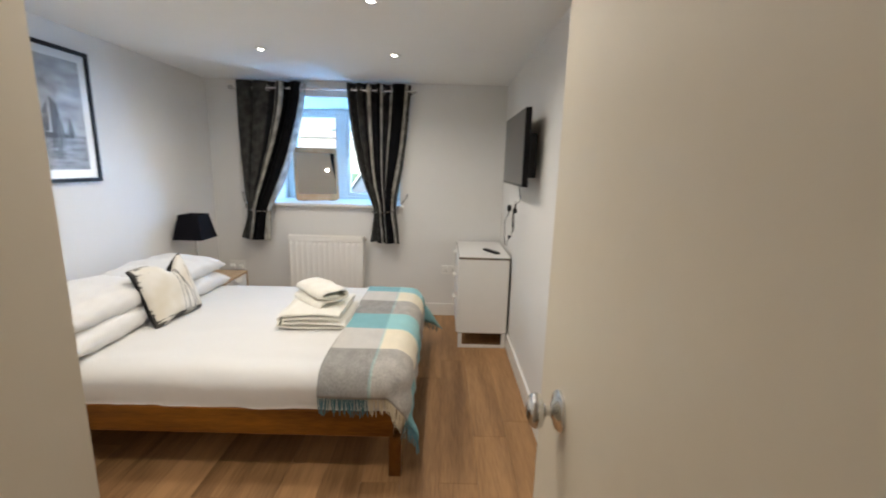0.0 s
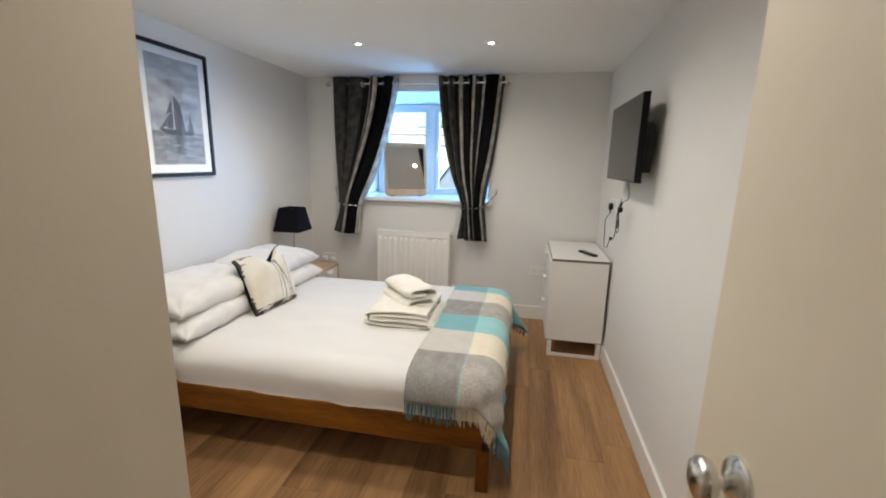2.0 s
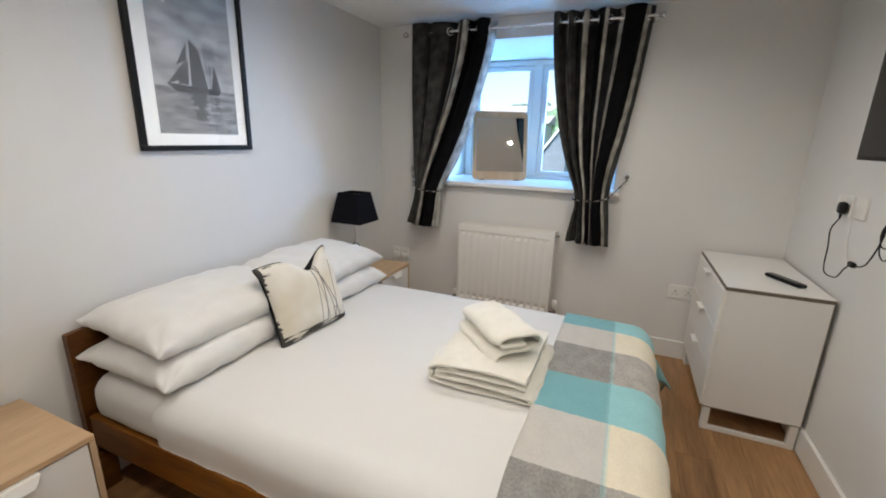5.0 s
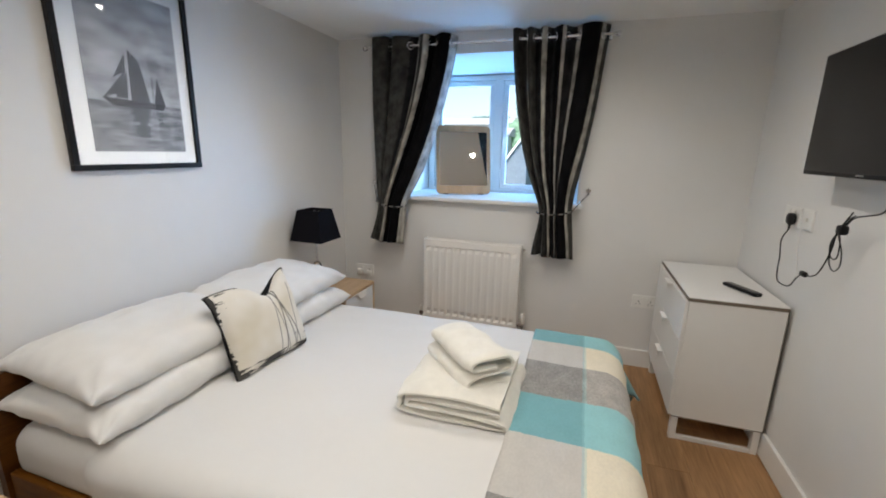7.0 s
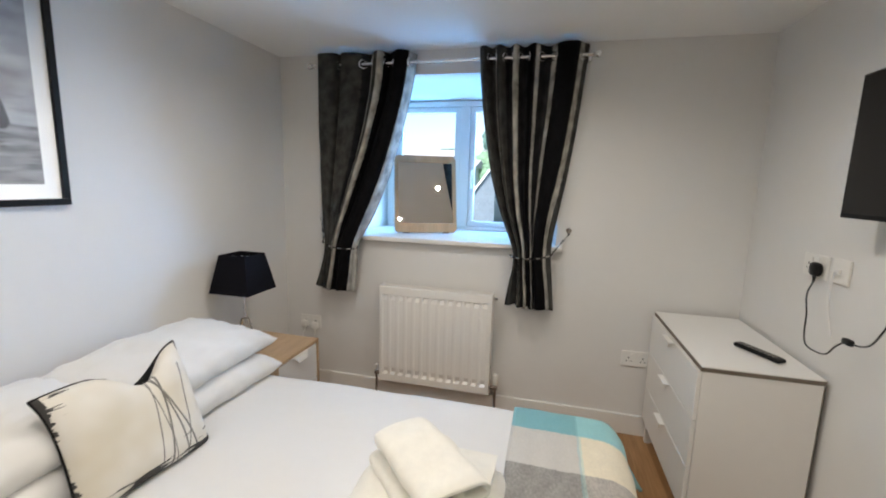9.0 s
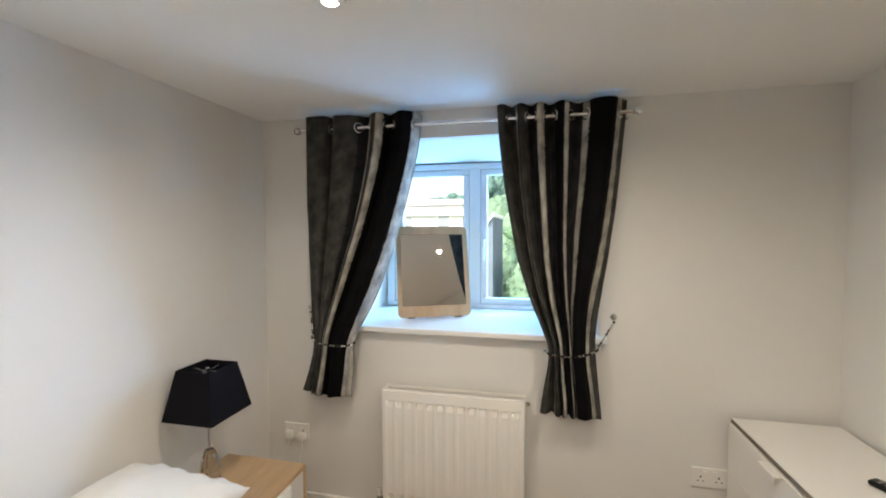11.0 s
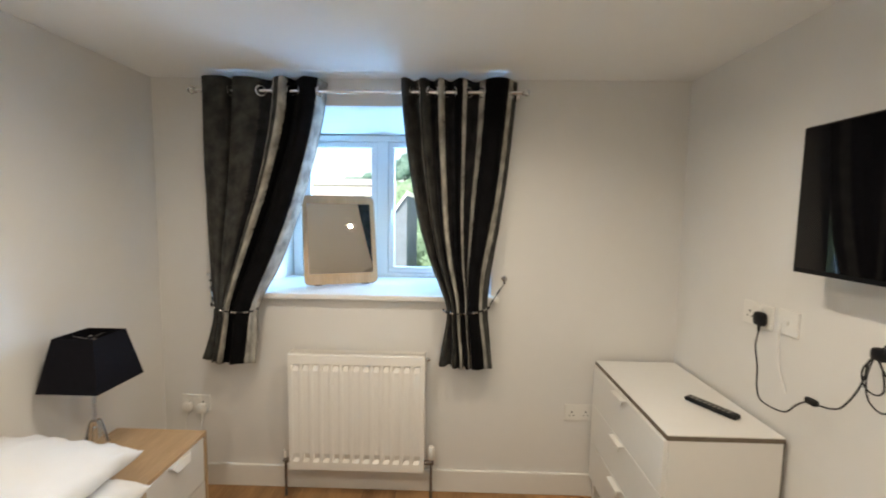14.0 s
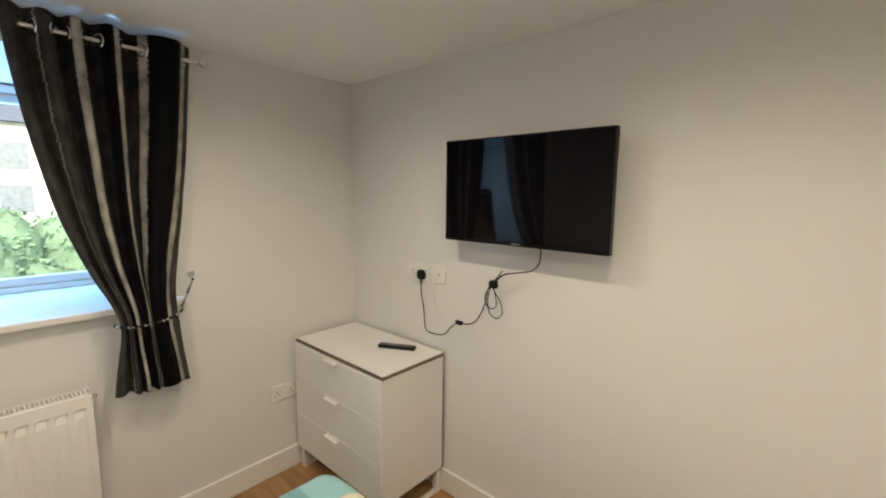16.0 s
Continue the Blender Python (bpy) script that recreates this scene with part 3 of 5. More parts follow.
def cushion_material():
    """Cream cloth with inked strokes like rigging, and dark brushed edges."""
    m, n, l, b = node_base("inked_cushion_cloth", 0.9)
    co = n.new("ShaderNodeTexCoord")
    sp = n.new("ShaderNodeSeparateXYZ")
    l.new(co.outputs["Object"], sp.inputs[0])
    x, y = sp.outputs["X"], sp.outputs["Y"]
    brush = n.new("ShaderNodeTexNoise")
    mp = n.new("ShaderNodeMapping")
    mp.inputs["Scale"].default_value = (9, 75, 6)
    l.new(co.outputs["Object"], mp.inputs["Vector"])
    l.new(mp.outputs[0], brush.inputs["Vector"])
    brush.inputs["Scale"].default_value, brush.inputs["Detail"].default_value = 1.0, 5
    br = mathn(n, l, "SUBTRACT", brush.outputs["Fac"], 0.5)
    ex = mathn(n, l, "ADD", mathn(n, l, "ABSOLUTE", x), mathn(n, l, "MULTIPLY", br, 0.035))
    ey = mathn(n, l, "SUBTRACT", mathn(n, l, "MULTIPLY", br, 0.13), y)
    dark = mathn(n, l, "GREATER_THAN", mathn(n, l, "MAXIMUM", ex, mathn(n, l, "ADD", ey, 0.036)), 0.186)
    tl = mathn(n, l, "ADD", br, mathn(n, l, "ADD", mathn(n, l, "MULTIPLY_ADD", x, -1.2, -0.150), mathn(n, l, "MULTIPLY_ADD", y, 0.8, -0.13)))
    low = mathn(n, l, "ADD", br, mathn(n, l, "MULTIPLY_ADD", y, -2.4, -0.385))
    dark = mathn(n, l, "MAXIMUM", dark, mathn(n, l, "LESS_THAN", mathn(n, l, "ADD", x, mathn(n, l, "MULTIPLY", br, 0.03)), -0.183))
    dark = mathn(n, l, "MAXIMUM", dark, mathn(n, l, "GREATER_THAN", mathn(n, l, "MAXIMUM", mathn(n, l, "SUBTRACT", tl, 0.10), low), 0.06))
    lines = None
    for x0, slope, wd in ((0.06, 0.10, 0.0030), (0.075, -0.16, 0.0026), (0.03, 0.12, 0.0018), (0.085, -0.30, 0.0030), (0.125, 0.16, 0.0022), (0.045, -0.10, 0.0016)):
        d = mathn(n, l, "ABSOLUTE", mathn(n, l, "SUBTRACT", mathn(n, l, "SUBTRACT", x, x0), mathn(n, l, "MULTIPLY", y, slope)))
        k = mathn(n, l, "LESS_THAN", d, wd)
        lines = k if lines is None else mathn(n, l, "MAXIMUM", lines, k)
    lines = mathn(n, l, "MULTIPLY", lines, mathn(n, l, "LESS_THAN", y, 0.12))
    tone = n.new("ShaderNodeTexNoise")
    tone.inputs["Scale"].default_value = 6
    l.new(co.outputs["Object"], tone.inputs["Vector"])
    ramp = n.new("ShaderNodeValToRGB")
    ramp.color_ramp.elements[0].position, ramp.color_ramp.elements[1].position = 0.35, 0.65
    ramp.color_ramp.elements[0].color, ramp.color_ramp.elements[1].color = (0.66, 0.61, 0.50, 1), (0.78, 0.76, 0.71, 1)
    l.new(tone.outputs["Fac"], ramp.inputs["Fac"])
    k = n.new("ShaderNodeMix")
    k.data_type = "RGBA"
    l.new(mathn(n, l, "MAXIMUM", mathn(n, l, "MULTIPLY", lines, 0.75), mathn(n, l, "MULTIPLY", dark, 0.95)), k.inputs["Factor"])
    l.new(ramp.outputs["Color"], k.inputs["A"])
    k.inputs["B"].default_value = (0.02, 0.02, 0.022, 1)
    l.new(k.outputs["Result"], b.inputs["Base Color"])
    cloth_bump(n, l, b, 260, 0.4)
    return m


M["cushion"] = cushion_material()


def cushion():
    S = 0.40
    turn = Matrix(((0.10, -0.33, 0.94, 0), (0.99, 0.02, -0.10, 0), (0.01, 0.94, 0.33, 0), (0, 0, 0, 1)))
    o = thing("cushion", (-0.628, 2.245, 0.655), "cream square cushion with black inked strokes leaning on pillows", "cushion")

    def fn(s):
        def f(u, v):
            a, c = math.sin((2 * u - 1) * math.pi / 2), math.sin((2 * v - 1) * math.pi / 2)
            h = max(0.0, (1 - abs(a) ** 3) * (1 - abs(c) ** 3)) ** 0.5
            x = a * S / 2 * (1 - 0.10 * (1 - c * c) * abs(a) ** 5) - 0.03 * max(0, a) ** 3 * max(0, c) ** 3
            y = c * S / 2 * 0.93 * (1 - 0.10 * (1 - a * a) * abs(c) ** 5)
            y -= 0.085 * math.exp(-((a - 0.22) / 0.34) ** 2) * max(0, c) ** 2.5
            y -= 0.020 * max(0, -a) ** 3 * max(0, c) ** 3
            z = s * 0.062 * h + wob((x, y, s + 5), 9, 0.008) * h - 0.04 * math.exp(-((a - 0.22) / 0.22) ** 2) * max(0, c) ** 2 * (1 if s > 0 else 0.3) * h
            z += 0.015 * (abs(a) * abs(c)) ** 4 * (1 if a * c > 0 else -1)
            return Vector((x, y, z))
        return f

    for nm, s, mat, lab in (("front", 1, M["cushion"], "cream inked front"), ("back", -1, M["cushion_back"], "black cloth back")):
        bm = grid(fn(s), 34, 34) if s > 0 else grid(lambda u, v: fn(-1)(1 - u, v), 34, 34)
        bmesh.ops.translate(bm, verts=bm.verts, vec=origin_of(o))
        part(nm, bm, mat, o, lab, smooth=True)
    n = 64
    rim = []
    for k in range(n):
        t = 4 * k / n
        e, w = int(t), t - int(t)
        u, v = ((w, 0), (1, w), (1 - w, 1), (0, 1 - w))[e]
        rim.append(fn(1)(u, v) + origin_of(o))
    part("piping", tube(rim + rim[:2], 0.004, 6, cap=False), M["cushion_back"], o, "black piped edge", smooth=True)
    o.matrix_world = Matrix.Translation(o.location) @ turn


M["cushion_back"] = material("black_cushion_cloth", (0.012, 0.012, 0.013), 0.9, vary=0.3, scale=30, bump=0.3, bump_scale=300, Specular_IOR_Level=0.15)
cushion()


# ---- throw ----
def throw():
    ob = thing("throw_blanket", (0.62, 2.27, 0.50), "checked teal, grey and cream wool throw over the bed foot", "blanket")
    X0, XE, YA, YB, ZT, r = 0.432, 0.735, 1.655, 2.885, 0.508, 0.10
    U, V0, V1 = 0.58, 1.495, 3.17

    def at(u, v):
        du, dn, df = max(0, u - (XE - X0)), max(0, YA - v), max(0, v - YB)
        dv = dn + df
        d = (du ** 1.35 + dv ** 1.35) ** (1 / 1.35)
        x, y, z = X0 + min(u, XE - X0), min(max(v, YA), YB), ZT
        if d > 0:
            ux, uy = du / math.hypot(du, dv), dv / math.hypot(du, dv)
            arc = r * math.pi / 2
            corner = 4 * (ux * uy) ** 2
            if d < arc:
                out, drop = r * math.sin(d / r), r * (1 - math.cos(d / r))
            else:
                flare = (0.05 + 0.30 * corner) if dn > 0 else (0.05 + 0.70 * corner)
                out, drop = r + (d - arc) * flare, r + (d - arc) * 1.0
            x += ux * out
            y += (-uy if dn > 0 else uy) * out
            z -= drop
            fold = math.sin((u - v) * 38) * 0.010 * min(1, drop / 0.12) * (0.35 + corner)
            x += ux * fold
            y += (-uy if dn > 0 else uy) * fold
        z += wob((x, y, 2), 2.3, 0.006) + wob((x, y, 4), 10, 0.004)
        x += (wob((v, 1, 0), 3, 0.012) if u < 0.02 else 0)
        return Vector((x, y, z))

    N0, N1 = 44, 110
    bm = bmesh.new()
    grid(lambda a, c: at(a * U, V0 + c * (V1 - V0)), N0, N1, bm, uv=lambda a, c: (a * U, c))
    bmesh.ops.recalc_face_normals(bm, faces=bm.faces)
    if sum(f.normal.z for f in bm.faces) < 0:
        bmesh.ops.reverse_faces(bm, faces=bm.faces)
    cloth = part("cloth", bm, M["throw"], ob, smooth=True)
    s = cloth.modifiers.new("thickness", "SOLIDIFY")
    s.thickness, s.offset = 0.006, 1.0
    rng = random.Random(5)
    for v_end, step in ((V0, 0.012), (V1, -0.012)):
        for u0, u1, mat in ((0.0, 0.225, "wool_teal"), (0.225, 0.46, "wool_ecru"), (0.46, 0.55, "wool_teal")):
            bm = bmesh.new()
            u = u0 + 0.003
            while u < u1:
                a = at(u, v_end + step * 0.3)
                d = (at(u, v_end) - at(u, v_end + step)).normalized()
                d = (d * 0.55 + Vector((0, 0, -0.55))).normalized()
                ln = (0.080 if step > 0 else 0.05) + rng.uniform(-0.012, 0.012)
                sw = Vector((rng.uniform(-0.012, 0.012), rng.uniform(-0.006, 0.006), 0))
                tube([a, a + d * ln * 0.5 + sw * 0.4, a + d * ln * 0.75 + sw + Vector((0, 0, -ln * 0.25))], [0.0026, 0.0030, 0.0020], 5, bm)
                u += rng.uniform(0.0060, 0.0088)
            part("fringe", bm, M[mat], ob, "teal wool fringe" if mat == "wool_teal" else "ecru wool fringe", smooth=True)


throw()


# ---- folded towels ----
def folded_towel(at, width, depth, layers, thick, turn, label, seed, fill=0.42, loft=0.0, line=None):
    """A towel folded over and over: a winding band with round folds, carried across its width."""
    path = []
    for k in range(layers):
        z = k * thick
        back, front = depth * (0.5 - 0.012 * (k % 2)), -depth * (0.5 - 0.02 * ((k * 7 + seed) % 3) / 2)
        a, c = (back, front) if k % 2 == 0 else (front, back)
        m = 8
        for i in range(m + 1):
            path.append((a + (c - a) * i / m, z))
        if k < layers - 1:
            sgn = -1 if k % 2 == 0 else 1
            for i in range(1, 5):
                an = math.pi * i / 5
                path.append((c + sgn * thick * (0.5 + loft) * math.sin(an), z + thick * 0.5 * (1 - math.cos(an))))
    if line:
        path = [(q.x, q.z) for q in curve_points([(a, 0, c) for a, c in line], 6)]
    bm = bmesh.new()
    nx = 22
    t0 = thick * fill
    nrm = []
    for i in range(len(path)):
        a, c = path[max(0, i - 1)], path[min(len(path) - 1, i + 1)]
        d = Vector((c[0] - a[0], c[1] - a[1])).normalized()
        nrm.append(Vector((-d.y, d.x)))

    def outline_at(t):
        return [(p[0] + q.x * t, p[1] + q.y * t) for p, q in zip(path, nrm)] + [(p[0] - q.x * t, p[1] - q.y * t) for p, q in reversed(list(zip(path, nrm)))]

    rows = []
    H = (layers - 1) * thick
    for i in range(nx + 1):
        s = 2 * i / nx - 1
        s = math.sin(s * math.pi / 2)
        row = []
        t = t0 * (1 - 0.6 * abs(s) ** 9)
        outline = outline_at(t)
        for y, z in outline:
            dome = 1 - (0.06 + 0.25 * loft) * abs(s) ** 3 - (0.10 + 0.3 * loft) * abs(2 * y / depth) ** 4
            zz = z * dome + wob((s * 2 + seed, y * 7, z * 6), 1.3, 0.012) * min(1, z / (2 * thick) + 0.1)
            row.append(bm.verts.new((s * width / 2 + wob((y * 9, z * 30, seed), 1, 0.008), y + wob((s * 2, z * 20, seed), 1.5, 0.007), zz + t0)))
        rows.append(row)
    n = len(outline)
    for a, c in zip(rows, rows[1:]):
        for k in range(n):
            bm.faces.new((a[k], a[(k + 1) % n], c[(k + 1) % n], c[k]))
    m = len(path)
    for row, rev in ((rows[0], False), (rows[-1], True)):
        for k in range(m - 1):
            q = (row[k], row[k + 1], row[n - 2 - k], row[n - 1 - k])
            bm.faces.new(tuple(reversed(q)) if rev else q)
    bmesh.ops.recalc_face_normals(bm, faces=bm.faces)
    ob = part("folded_towel", bm, M["terry"], None, smooth=True)
    ob.matrix_world = Matrix.Translation(at) @ turn
    return tagged(ob, label, "towel", "towels on the bed")


folded_towel((0.25, 2.285, 0.499), 0.42, 0.34, 3, 0.027, R(0, 0, 90), "large cream bath towel folded flat on the duvet", 1, 0.42, 0.2,
             [(-0.155, 0.054), (0.128, 0.054), (0.154, 0.042), (0.130, 0.029), (-0.145, 0.027), (-0.172, 0.014), (-0.150, 0.001), (0.150, 0.001), (0.180, 0.041), (0.150, 0.081), (-0.160, 0.083)])
folded_towel((0.243, 2.300, 0.585), 0.30, 0.190, 3, 0.026, R(0, 2, -44), "small cream hand towel folded on a bath towel", 5, 0.42, 0.0,
             [(0.03, 0.063), (-0.048, 0.061), (-0.071, 0.075), (-0.054, 0.096), (0.060, 0.101), (0.092, 0.075), (0.074, 0.048), (-0.060, 0.035), (-0.086, 0.019), (-0.064, 0.003), (0.082, 0.001)])


# ---- nightstands and lamps ----
def nightstand(at):
    x, y = at
    o = thing("nightstand", (x, y, 0), "light oak bedside table with two white drawers", "nightstand", "bedside tables")
    w, dp, h = 0.385, 0.405, 0.48
    X0, X1, Y0, Y1 = x - dp / 2, x + dp / 2, y - w / 2, y + w / 2
    part("top", box(X0, X1, Y0, Y1, h - 0.018, h, 0.0015), M["oak"], o, "light oak top")
    for a, b in ((Y0, Y0 + 0.016), (Y1 - 0.016, Y1)):
        part("side_panel", box(X0, X1, a, b, 0, h - 0.019, 0.0015), M["oak_up"], o, "light oak side")
    part("back_panel", box(X0, X0 + 0.006, Y0 + 0.017, Y1 - 0.017, 0.03, h - 0.019), M["oak_up"], o)
    part("plinth", box(X1 - 0.03, X1 - 0.014, Y0 + 0.017, Y1 - 0.017, 0, 0.05), M["oak_up"], o, "light oak plinth rail")
    for z0, z1 in ((0.055, 0.253), (0.258, 0.456)):
        d = part("drawer", box(X1 - 0.020, X1 - 0.004, Y0 + 0.018, Y1 - 0.018, z0, z1, 0.0015), M["foil"], o, "white drawer front")
        part("drawer_box", box(X0 + 0.03, X1 - 0.021, Y0 + 0.03, Y1 - 0.03, z0 + 0.02, z1 - 0.04), M["foil"], d)
        # folded strip pull with slanting ends, on the drawer's upper edge
        bm = bmesh.new()
        zt = z1 - 0.001
        prof = [(-0.058, 0.0), (-0.040, -0.028), (0.040, -0.028), (0.058, 0.0)]
        A = [bm.verts.new((X1 + 0.014 - c * 0.35, y + a, zt + c + 0.004)) for a, c in prof]
        B = [bm.verts.new((X1 + 0.011 - c * 0.35, y + a, zt + c + 0.004)) for a, c in prof]
        bm.faces.new(A)
        bm.faces.new(list(reversed(B)))
        for k in range(4):
            bm.faces.new((A[k], B[k], B[(k + 1) % 4], A[(k + 1) % 4]))
        bmesh.ops.recalc_face_normals(bm, faces=bm.faces)
        box(X1 - 0.006, X1 + 0.013, y - 0.058, y + 0.058, zt + 0.001, zt + 0.0045, bm=bm)
        part("handle", bm, M["plastic"], d, "white metal strip handle")
    return o


def table_lamp(x, y, z):
    o = thing("table_lamp", (x, y, z), "crystal glass table lamp with a square black shade", "lamp", "bedside lamps")

    def sq(bm, half, h, turn=0.0):
        return [bm.verts.new((x + half * sx, y + half * sy, z + h)) for sx, sy in ((-1, -1), (1, -1), (1, 1), (-1, 1))]

    bm = bmesh.new()
    a, b = sq(bm, 0.112, 0.318), sq(bm, 0.076, 0.508)
    c, d = sq(bm, 0.109, 0.318), sq(bm, 0.073, 0.508)
    for p, q in ((a, b), (b, d), (d, c), (c, a)):
        for k in range(4):
            bm.faces.new((p[k], p[(k + 1) % 4], q[(k + 1) % 4], q[k]))
    bmesh.ops.recalc_face_normals(bm, faces=bm.faces)
    sh = part("shade", bm, M["black_cloth"], o, "black tapered square shade")
    g = bmesh.new()
    for dx, dy in ((0.074, 0), (-0.074, 0), (0, 0.074), (0, -0.074)):
        tube([(x, y, z + 0.485), (x + dx, y + dy, z + 0.497)], 0.0012, 6, g)
    part("shade_ring", g, M["satin"], sh)
    part("stem", tube([(x, y, z + 0.165), (x, y, z + 0.50)], 0.0065, 12), M["chrome"], o, "chrome stem", smooth=True)
    # faceted crystal column that widens to a flared foot
    prof = [(0.0, 0.0), (0.060, 0.0), (0.064, 0.008), (0.060, 0.018), (0.040, 0.030), (0.043, 0.055), (0.036, 0.10), (0.024, 0.155), (0.018, 0.170), (0.0, 0.172)]
    bm = lathe(prof, (x, y, z), "z", 10)
    bmesh.ops.remove_doubles(bm, verts=bm.verts, dist=0.0004)
    bmesh.ops.recalc_face_normals(bm, faces=bm.faces)
    part("base", bm, M["glass"], o, "faceted clear crystal base")
    part("bulb", lathe([(0.0, 0.385), (0.012, 0.387), (0.021, 0.405), (0.019, 0.425), (0.010, 0.445), (0.009, 0.46)], (x, y, z), "z", 14), M["plastic"], o, "unlit white bulb", smooth=True)
    return o


NX = XL + 0.018 + 0.405 / 2
for ny, ly in ((1.243, 1.205), (3.213, 3.15)):
    nightstand((NX, ny))
    table_lamp(-0.985, ly, 0.4805)


# ---- chest of drawers ----
def chest():
    o = thing("chest_of_drawers", (1.292, 3.35, 0), "white three-drawer chest with brown-edged boards", "chest of drawers")
    X0, X1, Y0, Y1, H = 1.098, 1.483, 3.0, 3.702, 0.735
    part("top", box(X0, X1, Y0, Y1, H - 0.004, H, 0.0005), M["foil"], o, "white top surface")
    part("top_edging", box(X0 - 0.002, X1, Y0 - 0.002, Y1, H - 0.019, H - 0.0042), M["edging"], o, "worn brown top edge")
    for a, b in ((Y0, Y0 + 0.016), (Y1 - 0.016, Y1)):
        s = part("side_panel", box(X0 + 0.004, X1 - 0.004, a, b, 0.128, H - 0.020), M["foil"], o)
        part("side_edging", box(X1 - 0.0038, X1 - 0.0005, a, b, 0.128, H - 0.020), M["edging"], s, "brown board edge")
        part("bottom_edging", box(X0 + 0.004, X1 - 0.004, a, b, 0.123, 0.1278), M["edging"], s, "brown board edge")
    part("back_panel", box(X1 - 0.012, X1 - 0.006, Y0 + 0.017, Y1 - 0.017, 0.13, H - 0.021), M["foil"], o)
    part("bottom_panel", box(X0 + 0.02, X1 - 0.013, Y0 + 0.017, Y1 - 0.017, 0.128, 0.142), M["foil"], o)
    # open base: four short legs joined by low rails
    for lx in (X0 + 0.006, X1 - 0.036):
        for ly in (Y0 + 0.004, Y1 - 0.034):
            part("leg", box(lx, lx + 0.03, ly, ly + 0.03, 0, 0.1228, 0.002), M["foil"], o)
    for ly in (Y0 + 0.006, Y1 - 0.024):
        part("base_rail", box(X0 + 0.037, X1 - 0.037, ly, ly + 0.018, 0.0, 0.022, 0.002), M["foil"], o)
    for z0, z1 in ((0.132, 0.322), (0.325, 0.516), (0.519, 0.712)):
        d = part("drawer", box(X0 - 0.012, X0 + 0.003, Y0 + 0.002, Y1 - 0.002, z0, z1, 0.0012), M["foil"], o, "white drawer front")
        part("drawer_box", box(X0 + 0.02, X1 - 0.03, Y0 + 0.03, Y1 - 0.03, z0 + 0.02, z1 - 0.03), M["foil"], d)
        h = box(X0 - 0.034, X0 - 0.0125, 3.31, 3.41, z1 - 0.010, z1 - 0.004, 0.0015)
        box(X0 - 0.036, X0 - 0.031, 3.31, 3.41, z1 - 0.026, z1 - 0.004, 0.0015, bm=h)
        part("handle", h, M["plastic"], d, "white metal pull handle")


chest()


def remote():
    a, b = Vector((1.315, 3.285, 0.7355)), Vector((1.405, 3.115, 0.7355))
    o = thing("remote_control", (a + b) / 2, "black television remote control lying on the chest", "remote control")
    L = (b - a).length
    bm = soft_box((-L / 2, -0.021, 0.0), (L / 2, 0.021, 0.018), (0.01, 0.008, 0.008), 8)
    bmesh.ops.translate(bm, verts=bm.verts, vec=origin_of(o))
    part("body", bm, M["black_plastic"], o, smooth=True)
    bm = bmesh.new()
    for i in range(9):
        for j in range(3):
            box(-L / 2 + 0.022 + i * 0.017, -L / 2 + 0.030 + i * 0.017, -0.014 + j * 0.011, -0.007 + j * 0.011, 0.017, 0.0195, 0.001, 1, bm)
    bmesh.ops.translate(bm, verts=bm.verts, vec=origin_of(o))
    part("keypad", bm, M["grille_dark"], o, "rows of grey rubber keys")
    o.rotation_euler = (0, 0, math.atan2((b - a).y, (b - a).x))


remote()


# ---- television ----
def television():
    o = thing("television", (1.44, 2.557, 1.30), "black flat television on a wall bracket", "television")
    X, Y0, Y1, Z0, Z1 = 1.388, 2.20, 2.915, 1.303, 1.723
    part("casing", box(X, X + 0.032, Y0, Y1, Z0, Z1, 0.003), M["tv_case"], o)
    part("screen", box(X - 0.0012, X + 0.002, Y0 + 0.006, Y1 - 0.006, Z0 + 0.014, Z1 - 0.006), M["screen"], o, "glossy black screen")
    part("rear_housing", box(X + 0.033, X + 0.082, Y0 + 0.05, Y1 - 0.05, Z0 + 0.05, Z1 - 0.13, 0.008), M["black_plastic"], o)
    part("wall_bracket", box(X + 0.083, XR, 2.46, 2.66, 1.44, 1.58, 0.004), M["black_plastic"], o, "black steel wall bracket")
    part("badge", box(X - 0.0025, X - 0.0013, 2.535, 2.575, Z0 + 0.006, Z0 + 0.011), M["grille_dark"], o, "small grey maker's mark")


television()


